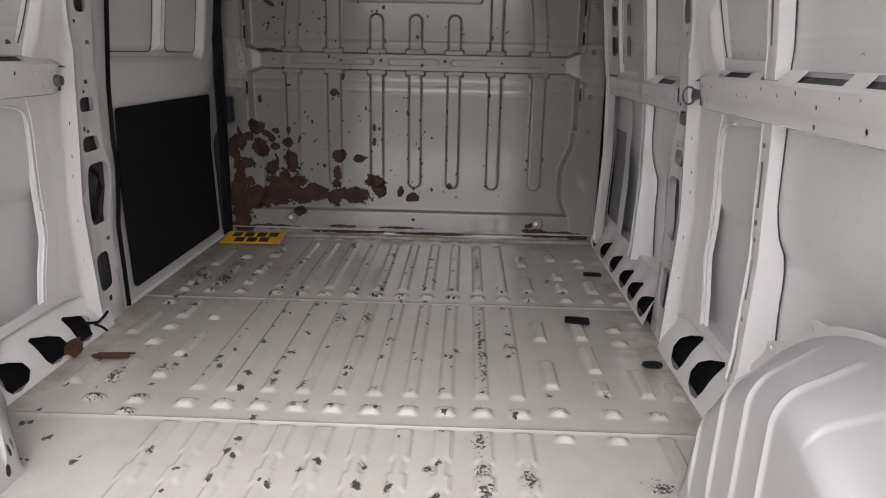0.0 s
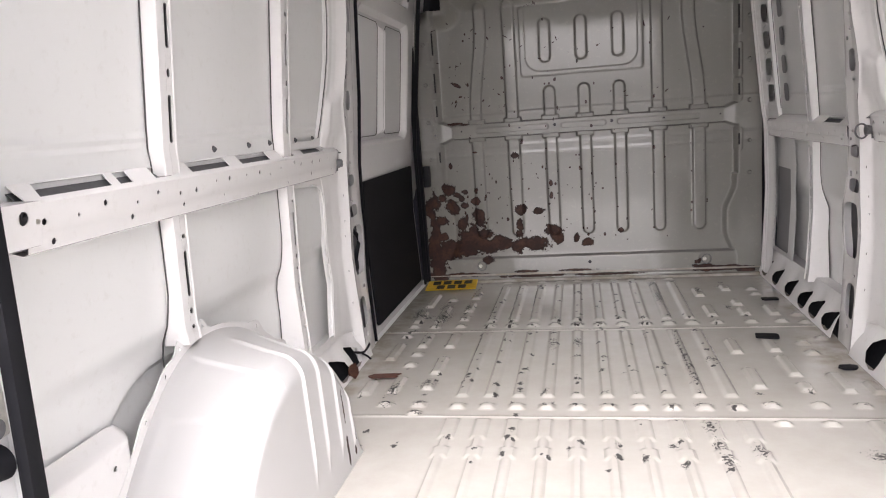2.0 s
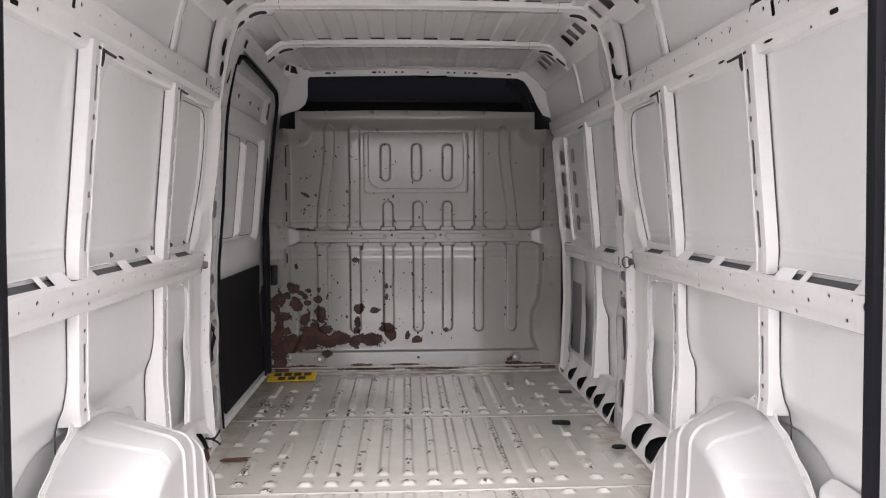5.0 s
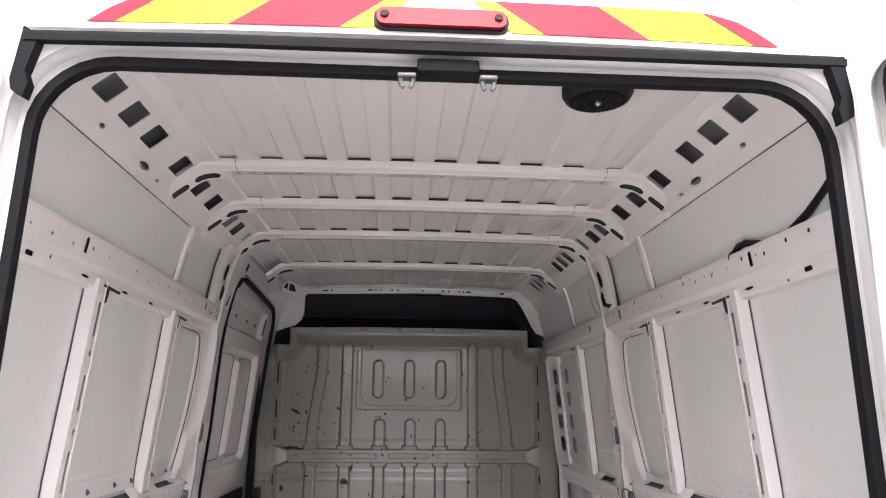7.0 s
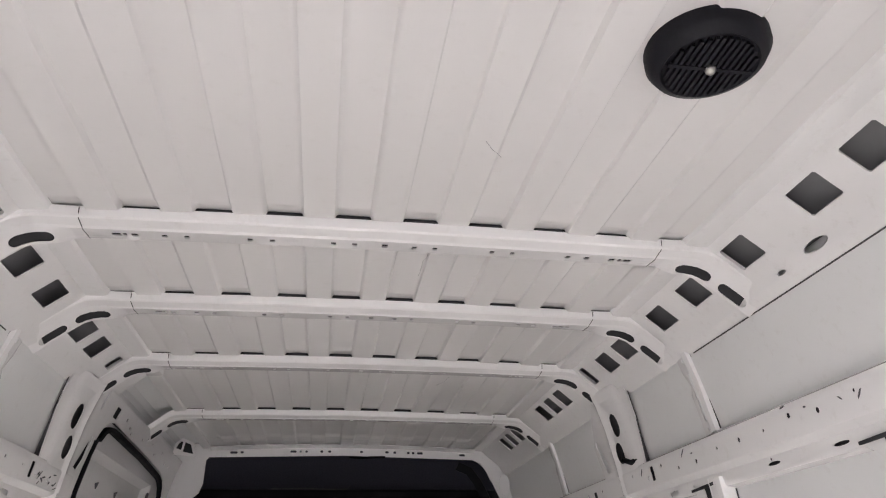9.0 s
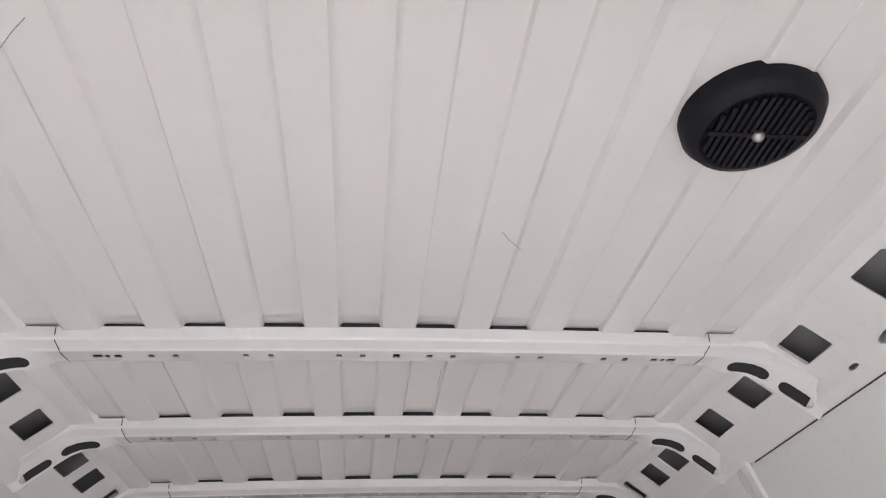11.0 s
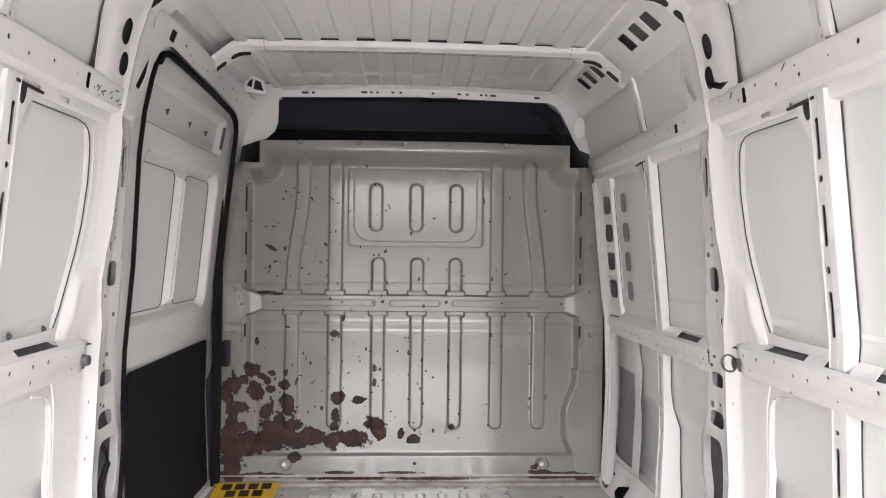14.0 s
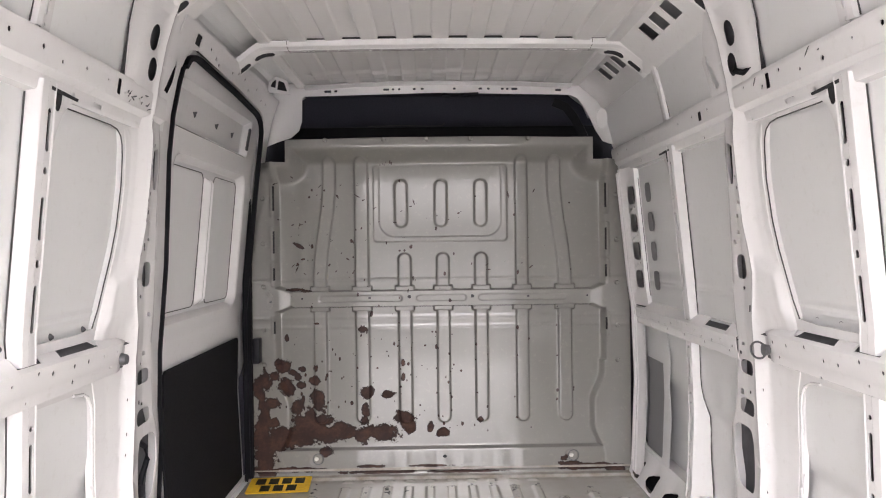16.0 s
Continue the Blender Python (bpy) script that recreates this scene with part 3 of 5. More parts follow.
# ---- side walls ----
SHELL = [(1.014, -0.06), (1.012, 0.10), (0.997, 0.40), (0.984, 0.52), (0.978, 0.58), (0.974, 0.80), (0.957, 0.95), (0.906, 1.47), (0.885, 1.58), (0.872, 1.62), (0.846, 1.72), (0.826, 1.79), (0.82, 1.84)]
SHELL_ROOF = [(0.85, 1.83), (0.82, 1.90), (0.72, 1.975), (0.45, 2.01), (0.0, 2.02)]


def swell(z):
    """Outward swell of the body along its rubbing strip."""
    return 0.009 * np.exp(-((z - 0.47) / 0.085) ** 2)


def fold(z):
    return 0.014 * smooth01((0.525 - z) / 0.07)


def skin_gap(z):
    """Distance from the wall's inner face out to the skin."""
    return float(np.interp(z, [p[1] for p in SHELL], [p[0] for p in SHELL])) - float(wall_x(z)) + float(swell(z)) + float(fold(z))


def skin_press(Y, Z):
    """Shallow pressings of the outer skin, outwards."""
    h = swell(Z) + fold(Z) + 0.020 * smooth01((0.332 - np.hypot(Y - 1.18, Z - 0.108)) / 0.022)
    h = h - 0.0035 * bump1(Z, 0.948, 0.958, 0.008) - 0.003 * bump1(Z, 0.928, 0.936, 0.006) - 0.006 * smooth01((0.93 - Z) / 0.02) * smooth01((Z - 0.8) / 0.02)
    return h


def rib_sheet(bm, side, y0, z0, z1, slots):
    """A wall rib: a deep rear face, a narrow flat, a lower flange with slots and a front return."""
    pts = [(0.0, 0.033), (0.0015, 0.031), (0.004, 0.019), (0.0065, 0.0025), (0.0085, 0.0), (0.034, 0.0), (0.036, 0.0010), (0.062, 0.0024), (0.066, 0.0004), (0.069, 0.004), (0.079, 0.030)]
    at, lens = poly(pts)
    place = on_wall(side)
    def put(s, z, w):
        y, d = at(s)
        far = min(max(d / 0.033, 0.0), 1.0)
        return place(y0 + y + 0.012 * float(smooth01((z0 + 0.06 - z) / 0.06)), z, d + w + (max(skin_gap(z) - 0.037, 0.0) if z < 0.8 else 0.0) * far)
    mid = lens[6] + 0.011
    holes = [rrect(mid, z, 0.0165, h, 0.0075, 3) for z, h in slots]
    vs = [z for z in LEVELS + [0.35, 0.4, 0.5, 0.55, 0.7, 0.92, 0.95] if z0 < z < z1]
    sheet(bm, [(lens[0], z0), (lens[-1], z0), (lens[-1], z1), (lens[0], z1)], holes, put, 0.002, us=lens[1:-1], vs=vs)
    core = bmesh.new()
    sheet(core, [(lens[6] + 0.001, z0), (lens[7] - 0.001, z0), (lens[7] - 0.001, z1), (lens[6] + 0.001, z1)], [], lambda s, z, w: put(s, z, 0.008 + w), 0.002, vs=vs)
    return core


UP_SLOTS = [(1.385, 0.095), (1.295, 0.016), (1.19, 0.095), (1.09, 0.018), (0.99, 0.105)]
LOW_SLOTS = [(0.72, 0.010), (0.63, 0.11), (0.54, 0.014), (0.50, 0.010), (0.40, 0.10), (0.30, 0.012), (0.20, 0.09)]
LEDGE_SLOTS = [(0.775, 0.985), (1.0, 1.055), (1.125, 1.205), (1.28, 1.485), (1.545, 1.745), (1.82, 1.93), (2.0, 2.21)]
LEDGE_SLOTS_FRONT = [(2.66, 2.86), (3.02, 3.06), (3.57, 3.75)]


def rail_dots(y0, y1, z, rng, step=0.085):
    out, y = [], y0 + 0.04
    while y < y1 - 0.03:
        out.append(disc(y + rng.uniform(-0.012, 0.012), z + rng.choice((-0.012, 0.0, 0.010)), rng.choice((0.004, 0.0055, 0.0065)), 7))
        y += step
    return out


# pillar: bay edge, ridge and front edge at several heights
PZ = [-0.01, 0.13, 0.17, 0.25, 0.36, 0.44, 0.52, 0.60, 0.70, 0.77, 0.83, 0.90, 0.96, 1.03, 1.10, 1.18, 1.30, 1.40, 1.45, 1.48, 1.51, 1.55]
P_EDGE = [2.375, 2.365, 2.17, 2.19, 2.235, 2.245, 2.235, 2.225, 2.22, 2.20, 2.19, 2.195, 2.215, 2.24, 2.265, 2.285, 2.295, 2.285, 2.27, 2.235, 2.17, 2.10]
P_RIDGE = [2.42, 2.41, 2.41, 2.405, 2.40, 2.40, 2.405, 2.41, 2.412, 2.414, 2.41, 2.395, 2.375, 2.36, 2.37, 2.39, 2.395, 2.395, 2.395, 2.395, 2.395, 2.395]
P_FRONT = [2.61, 2.61, 2.61, 2.61, 2.62, 2.655, 2.655, 2.61, 2.595, 2.59, 2.58, 2.57, 2.565, 2.555, 2.545, 2.535, 2.52, 2.515, 2.512, 2.512, 2.515, 2.52]


def pillar_point(u, z):
    """Place of the pillar's cross-section: u 0 at the bay's edge, 0.5 on the ridge, 1 at the front edge."""
    e, r, f = (float(np.interp(z, PZ, row)) for row in (P_EDGE, P_RIDGE, P_FRONT))
    back = 0.010 * float(smooth01((z - 1.43) / 0.07))
    ys = [e + 0.004, e + 0.018, e + 0.4 * (r - e), r - 0.035, r - 0.010, r, r + 0.012, r + 0.5 * (f - r), f - 0.012, f, f + 0.004]
    ds = [0.034, 0.0165, 0.0140, 0.005, -0.013, -0.021, -0.014, -0.004, -0.003, 0.004, 0.06]
    us = [0.0, 0.08, 0.25, 0.38, 0.45, 0.5, 0.55, 0.75, 0.92, 0.97, 1.0]
    y, d = float(np.interp(u, us, ys)), float(np.interp(u, us, ds))
    d -= 0.017 * float(bump1(u, 0.12, 0.42, 0.10)) * float(smooth01((1.05 + 0.12 * (u - 0.25) - z) / 0.045 + 0.5)) * float(smooth01((z - 0.87) / 0.06))
    if z < 0.8 and u < 0.4:
        d += float(swell(z)) * (1 - u / 0.4)
    return y, d + back


PILLAR_US = [0.04, 0.08, 0.11, 0.135, 0.16, 0.185, 0.21, 0.23, 0.25, 0.27, 0.29, 0.32, 0.35, 0.38, 0.42, 0.45, 0.475, 0.5, 0.525, 0.55, 0.65, 0.75, 0.92, 0.97]


def build_wall(name, side):
    place = on_wall(side)
    rng = random.Random(3 if side > 0 else 4)
    zs = np.array([-0.06, 0.0, 0.06, 0.12, 0.18, *np.arange(0.22, 0.56, 0.009), 0.56, 0.6, 0.65, 0.7, 0.8, 0.9, 0.924, 0.930, 0.934, 0.94, 0.945, 0.951, 0.955, 0.962, 0.97, 1.0, 1.1, 1.2, 1.3, 1.4, 1.47, 1.55, 1.58, 1.60, 1.62, 1.67, 1.72, 1.76, 1.79, 1.84])
    xs = np.array([float(np.interp(z, [p[1] for p in SHELL], [p[0] for p in SHELL])) for z in zs])
    y1 = FRONT + 0.06
    keep = None if side > 0 else (lambda Y, Z: ~((Y > DOOR_Y0) & (Y < DOOR_Y1) & (Z < 1.75) & (Z > -0.02)))
    ys = np.unique(np.concatenate([np.linspace(REAR + 0.03, y1, 60), np.arange(0.82, 1.56, 0.009), [DOOR_Y0, DOOR_Y1]]))
    wall = field(name, ys, zs, lambda Y, Z: (side * (np.interp(Z, zs, xs) + skin_press(Y, Z)), Y, Z), SKIN, keep=keep)
    tagged(wall, "white painted steel van side panel with pressed ribs and rails" + (" and a sliding door" if side < 0 else ""), "wall", kind="structure")
    field("outer_skin", ys, zs, lambda Y, Z: (side * (np.interp(Z, zs, xs) + 0.042 + swell(Z)), Y, Z), BODY, wall, keep=keep)
    runs = [(REAR + 0.285, 2.40, 0.772, 0.860, LEDGE_SLOTS)] + ([(2.56, 3.80, 0.743, 0.820, LEDGE_SLOTS_FRONT)] if side > 0 else [])
    # waist rails: a face with a fold, a sloping ledge with slots and a lower return
    for y0, y1, z0, z1, slots in runs:
        prof = [(0.034, z0 + 0.004), (0.004, z0 - 0.003), (-0.006, z0 + 0.001), (-0.010, z0 + 0.030), (-0.013, z0 + 0.034), (-0.013, z1 - 0.004), (-0.009, z1), (0.040, z1 + 0.036)]
        at, lens = poly(prof)
        face = lambda z: lens[4] + z - prof[4][1]
        a, b = lens[6] + 0.009, lens[6] + 0.046
        holes = rail_dots(y0, y1, face(z1 - 0.025), rng) + rail_dots(y0 + 0.03, y1, face(z0 + 0.016) - 0.004, rng, 0.21)
        holes += [[(s0, a), (s1 - 0.012, a), (s1, b), (s0 + 0.012, b)] for s0, s1 in slots]
        bm = bmesh.new()
        sheet(bm, [(y0, 0.0), (y1, 0.0), (y1, lens[-1]), (y0, lens[-1])], holes, lambda y, q, w: place(y, at(q)[1] - (0.6 * w if q > lens[6] else 0.0), at(q)[0] + w + 0.016 * float(smooth01((y - y1 + 0.09) / 0.08))), 0.002, us=[y1 - 0.09, y1 - 0.07, y1 - 0.05, y1 - 0.03, y1 - 0.015], vs=lens[1:-1])
        rail = part("waist_rail", bm, WHITE, wall)
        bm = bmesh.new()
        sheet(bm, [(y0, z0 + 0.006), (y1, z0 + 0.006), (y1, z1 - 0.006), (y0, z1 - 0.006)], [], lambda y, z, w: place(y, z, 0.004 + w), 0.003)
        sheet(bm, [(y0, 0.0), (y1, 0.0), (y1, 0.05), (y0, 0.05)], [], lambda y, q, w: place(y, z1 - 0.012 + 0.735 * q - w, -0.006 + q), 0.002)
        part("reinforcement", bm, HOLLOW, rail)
    # cant rail along the top of the wall
    bm = bmesh.new()
    y0, y1 = REAR + 0.04, (3.82 if side > 0 else 2.50)
    prof = [(0.038, 1.462), (0.014, 1.466), (0.011, 1.470), (0.009, 1.500), (0.001, 1.506), (-0.006, 1.514), (-0.006, 1.572), (-0.001, 1.584), (0.036, 1.600)]
    at_p, len_p = poly(prof)
    v = lambda z: float(np.interp(z, [p[1] for p in prof], len_p))
    holes = [rrect(1.02, v(1.55), 0.02, 0.04, 0.004, 2), rrect(2.17, v(1.547), 0.022, 0.04, 0.004, 2), rrect(0.80, v(1.484), 0.036, 0.012, 0.005, 2), rrect(2.10, v(1.482), 0.05, 0.012, 0.005, 2)] + [oval(y, v(1.484), 0.050, 0.008, 12, 1.0) for y in (1.09, 1.37, 1.60)]
    holes += rail_dots(y0, 2.36, v(1.55), rng, 0.105) + rail_dots(y0, y1, v(1.484), rng, 0.36)
    if side > 0:
        holes += rail_dots(2.55, y1, v(1.55), rng, 0.14) + [rrect(2.66, v(1.54), 0.03, 0.03, 0.004, 2)]
    sheet(bm, [(y0, 0.0), (y1, 0.0), (y1, len_p[-1]), (y0, len_p[-1])], holes, lambda y, q, w: place(y, at_p(q)[1], at_p(q)[0] + w), 0.002, vs=len_p[1:-1])
    core = bmesh.new()
    sheet(core, [(y0, 1.475), (y1, 1.475), (y1, 1.59), (y0, 1.59)], [], lambda y, z, w: place(y, z, 0.022 + w), 0.003, vs=[1.54])
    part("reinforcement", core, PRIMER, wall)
    part("cant_rail", bm, WHITE, wall)
    # ribs
    stands = [(1.150, 0.866, 0.775), (1.820, 0.866, 0.775)] + ([(2.978, 0.826, 0.745)] if side > 0 else [])
    for y0, z_rail, z_under in stands:
        bm = bmesh.new()
        core = rib_sheet(bm, side, y0, z_rail, 1.490, UP_SLOTS)
        gusset = [(y0 + 0.062, 1.330), (y0 + 0.070, 1.330), (y0 + 0.078, 1.360), (y0 + 0.090, 1.395), (y0 + 0.108, 1.428), (y0 + 0.135, 1.454), (y0 + 0.160, 1.468), (y0 + 0.160, 1.476), (y0 + 0.044, 1.480), (y0 + 0.044, 1.446), (y0 + 0.062, 1.432)]
        tongue = [(y0 + 0.062, 1.474), (y0 + 0.104, 1.473), (y0 + 0.102, 1.452), (y0 + 0.095, 1.437), (y0 + 0.084, 1.431), (y0 + 0.073, 1.437), (y0 + 0.064, 1.453)]
        sheet(bm, gusset, [tongue], lambda y, z, w: place(y, z, 0.004 + 0.03 * max(0.0, y - y0 - 0.06) + w + 0.006 * float(smooth01((1.36 - z) / 0.03))), 0.002, us=[y0 + 0.08, y0 + 0.1, y0 + 0.12], vs=[1.345, 1.36, 1.38, 1.43, 1.46])
        sheet(core, [(y0 + 0.040, 1.474), (y0 + 0.166, 1.470), (y0 + 0.166, 1.476), (y0 + 0.040, 1.482)], [], lambda y, z, w: place(y, z, 0.0015 + w), 0.004)
        sheet(core, [(y0 + 0.056, 1.426), (y0 + 0.108, 1.426), (y0 + 0.108, 1.475), (y0 + 0.056, 1.475)], [], lambda y, z, w: place(y, z, 0.0086 + w), 0.002)
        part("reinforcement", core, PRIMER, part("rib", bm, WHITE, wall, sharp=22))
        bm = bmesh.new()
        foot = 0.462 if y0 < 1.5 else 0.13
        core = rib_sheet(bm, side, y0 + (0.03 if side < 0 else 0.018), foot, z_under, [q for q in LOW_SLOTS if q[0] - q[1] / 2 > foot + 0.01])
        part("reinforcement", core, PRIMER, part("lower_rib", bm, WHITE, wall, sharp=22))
    # main pillar, from the sill to the roof
    holes = [oval(0.74, 0.73, 0.24, 0.045), oval(0.74, 0.605, 0.24, 0.05), oval(0.765, 0.44, 0.25, 0.20, 24, 0.45),
             oval(0.72, 0.18, 0.22, 0.13), oval(0.76, 1.045, 0.16, 0.075), [(0.70, 1.41), (0.84, 1.425), (0.90, 1.36), (0.84, 1.30), (0.78, 1.30)]]
    for z in (0.655, 0.645, 0.77, 0.80, 0.92, 0.98, 1.12, 1.15, 1.20, 1.24, 0.28, 0.08):
        holes.append(rrect(0.74 + rng.uniform(-0.13, 0.13), z, 0.05, rng.choice((0.010, 0.013, 0.02)), 0.004, 2))
    for z in (0.25, 0.38, 0.52, 0.58, 0.68):
        holes.append(disc(0.42 + rng.uniform(-0.01, 0.01), z, 0.006, 7))
    def pillar_put(u, z, w):
        y, d = pillar_point(u, z)
        return place(y, z, d + w)
    bm = bmesh.new()
    sheet(bm, [(0.0, -0.01), (1.0, -0.01), (1.0, 1.55), (0.0, 1.55)], holes, pillar_put, 0.002, us=PILLAR_US, vs=sorted(PZ[1:-1] + [0.93, 0.985, 1.0, 1.01, 1.02, 1.04, 1.05, 1.06, 1.07, 1.085, 1.14]))
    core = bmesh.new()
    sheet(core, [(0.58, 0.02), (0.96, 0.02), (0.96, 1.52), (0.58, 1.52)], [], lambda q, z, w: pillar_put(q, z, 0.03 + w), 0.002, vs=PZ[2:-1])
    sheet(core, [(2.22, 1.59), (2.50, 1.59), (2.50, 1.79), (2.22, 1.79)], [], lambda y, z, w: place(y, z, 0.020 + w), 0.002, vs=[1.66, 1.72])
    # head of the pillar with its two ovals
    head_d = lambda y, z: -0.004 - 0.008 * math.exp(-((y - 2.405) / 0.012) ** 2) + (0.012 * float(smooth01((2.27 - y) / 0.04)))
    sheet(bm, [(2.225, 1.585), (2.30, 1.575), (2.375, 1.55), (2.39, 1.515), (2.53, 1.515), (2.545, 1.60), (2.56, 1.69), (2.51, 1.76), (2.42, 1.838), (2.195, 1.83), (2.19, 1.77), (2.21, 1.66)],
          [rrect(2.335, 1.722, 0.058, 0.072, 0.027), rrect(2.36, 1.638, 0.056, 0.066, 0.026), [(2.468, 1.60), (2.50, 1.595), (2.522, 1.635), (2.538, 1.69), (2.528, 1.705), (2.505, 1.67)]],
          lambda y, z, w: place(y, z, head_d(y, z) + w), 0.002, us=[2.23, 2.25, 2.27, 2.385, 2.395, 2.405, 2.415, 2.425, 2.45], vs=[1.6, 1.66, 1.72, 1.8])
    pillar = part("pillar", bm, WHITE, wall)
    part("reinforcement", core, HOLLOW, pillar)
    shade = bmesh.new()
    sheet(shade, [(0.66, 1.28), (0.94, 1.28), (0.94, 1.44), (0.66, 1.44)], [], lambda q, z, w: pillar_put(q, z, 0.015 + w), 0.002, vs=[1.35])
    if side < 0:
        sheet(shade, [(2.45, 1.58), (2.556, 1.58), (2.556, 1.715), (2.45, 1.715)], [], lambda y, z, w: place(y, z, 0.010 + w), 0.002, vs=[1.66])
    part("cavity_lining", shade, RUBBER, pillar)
    # scuffed paint where rail and pillar meet
    bm = bmesh.new()
    for cy, cz, d, sy, sz, n in (((2.24, 1.545, -0.0065, 0.07, 0.018, 8), (2.36, 1.535, -0.0065, 0.03, 0.02, 4)) if side < 0 else ((1.25, 1.56, -0.0065, 0.3, 0.02, 6), (2.0, 1.56, -0.0065, 0.3, 0.02, 3))):
        for _ in range(n):
            y, z = cy + rng.gauss(0, sy * 0.5), cz + max(-0.022, min(0.022, rng.gauss(0, sz * 0.6)))
            ln, wd, lean = rng.uniform(0.004, 0.016), rng.uniform(0.001, 0.0028), rng.uniform(-0.9, 0.9)
            quad = [(ln * a * math.cos(lean) - wd * b * math.sin(lean), ln * a * math.sin(lean) + wd * b * math.cos(lean)) for a, b in ((-1, -0.6), (0.2, -1), (1, -0.2), (0.5, 1), (-0.7, 0.8))]
            sheet(bm, [(y + p, z + q) for p, q in quad], [], lambda y, z, w, d=d: place(y, z, d - 0.0008 + w), 0.001)
    for z in [rng.uniform(1.10, 1.44) for _ in range(12 if side < 0 else 4)]:
        u = 0.52 + rng.uniform(0.0, 0.40) * (0.4 if rng.random() < 0.6 else 1.0)
        sheet(bm, [(u - 0.015, z), (u, z - 0.006), (u + 0.012, z + 0.002), (u, z + 0.007)], [], lambda q, z, w: pillar_put(q, z, w - 0.0012), 0.001)
    part("paint_chip", bm, HOLLOW, wall, "dark chipped paint")
    # upper side panel struts below the roof bows
    for y0 in ((1.79, 3.02) if side > 0 else (1.79,)):
        bm = bmesh.new()
        pts = [(0.0, 0.026), (0.005, 0.013), (0.022, 0.011), (0.028, 0.019), (0.072, 0.022), (0.078, 0.027)]
        at_s, len_s = poly(pts)
        sheet(bm, [(0, 1.595), (len_s[-1], 1.595), (len_s[-1], 1.82), (0, 1.82)], [rrect(len_s[3] + 0.014, 1.690, 0.014, 0.125, 0.006, 3), disc(len_s[3] + 0.016, 1.785, 0.006), disc(len_s[3] + 0.016, 1.606, 0.005)],
              lambda s, z, w: place(y0 + at_s(s)[0], z, at_s(s)[1] + w), 0.002, us=len_s[1:-1], vs=[1.6, 1.66, 1.72, 1.8])
        core = bmesh.new()
        sheet(core, [(y0 + 0.035, 1.60), (y0 + 0.072, 1.60), (y0 + 0.072, 1.80), (y0 + 0.035, 1.80)], [], lambda y, z, w: place(y, z, 0.0285 + w), 0.002, vs=[1.66, 1.72])
        part("reinforcement", core, PRIMER, part("strut", bm, WHITE, wall))
    # plates with rounded openings between rib and pillar
    bm = bmesh.new()
    def edge(z):
        return float(np.interp(z, PZ, P_EDGE))
    low, high = [0.18, 0.21, 0.25, 0.30, 0.36, 0.40, 0.44, 0.48, 0.52, 0.60, 0.66], [0.96, 1.03, 1.10, 1.18, 1.30, 1.38]
    upper = [(1.91, 0.905), (2.10, 0.905), (2.19, 0.912)] + [(edge(z), z) for z in high] + [(2.28, 1.41), (2.266, 1.433), (2.24, 1.447), (2.20, 1.452), (1.91, 1.452)]
    sheet(bm, [(1.90, 0.88), (2.33, 0.88), (2.33, 1.495), (1.90, 1.495)], [upper], lambda y, z, w: place(y, z, 0.019 + w), 0.002, vs=[1.05, 1.2, 1.35, 1.47])
    lower = [(1.93, 0.18)] + [(edge(z), z) for z in low] + [(2.218, 0.70), (2.20, 0.728), (2.17, 0.742), (2.12, 0.748), (1.93, 0.752)]
    sheet(bm, [(1.92, 0.15), (2.33, 0.15), (2.33, 0.78), (1.92, 0.78)], [lower], lambda y, z, w: place(y, z, 0.019 + 0.7 * float(swell(z)) + w), 0.002, vs=low[1:] + [0.72])
    part("bay_frame", bm, WHITE, wall)
    # rear corner post inside the opening
    bm = bmesh.new()
    sheet(bm, [(REAR + 0.01, -0.02), (REAR + 0.17, -0.02), (REAR + 0.24, 0.70), (REAR + 0.25, 0.76), (REAR + 0.31, 0.785), (REAR + 0.31, 0.86), (REAR + 0.20, 0.87), (REAR + 0.17, 1.0), (REAR + 0.12, 1.80), (REAR + 0.01, 1.80)],
          [disc(0.72, 0.835, 0.012, 10)], lambda y, z, w: place(y, z, 0.026 - 0.35 * max(0.0, 0.12 - (y - REAR)) + w - 0.04 * bump1(z, 0.78, 0.865, 0.01)), 0.002, us=[REAR + 0.05, REAR + 0.08, REAR + 0.12], vs=LEVELS + [0.775, 0.785, 0.86, 0.87])
    part("corner_post", bm, WHITE, wall)
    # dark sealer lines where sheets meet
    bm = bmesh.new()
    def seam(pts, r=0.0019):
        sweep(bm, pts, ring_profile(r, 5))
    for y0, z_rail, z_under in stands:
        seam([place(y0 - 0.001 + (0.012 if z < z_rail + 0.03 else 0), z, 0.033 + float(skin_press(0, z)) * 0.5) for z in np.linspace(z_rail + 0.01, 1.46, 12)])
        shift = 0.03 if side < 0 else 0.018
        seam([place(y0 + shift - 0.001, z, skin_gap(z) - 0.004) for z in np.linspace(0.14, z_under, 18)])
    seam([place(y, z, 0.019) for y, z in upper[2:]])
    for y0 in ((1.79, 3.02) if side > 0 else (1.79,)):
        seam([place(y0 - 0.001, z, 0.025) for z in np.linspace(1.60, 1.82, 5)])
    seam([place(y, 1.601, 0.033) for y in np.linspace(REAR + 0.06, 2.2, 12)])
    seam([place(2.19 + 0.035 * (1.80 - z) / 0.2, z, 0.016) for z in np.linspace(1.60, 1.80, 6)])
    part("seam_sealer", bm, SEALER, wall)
    bm = bmesh.new()
    sweep(bm, [place(y, z, 0.018 + 0.7 * float(swell(z))) for y, z in lower[1:-1]], ring_profile(0.0042, 7))
    part("edge_bead", bm, WHITE, wall)
    bm = bmesh.new()
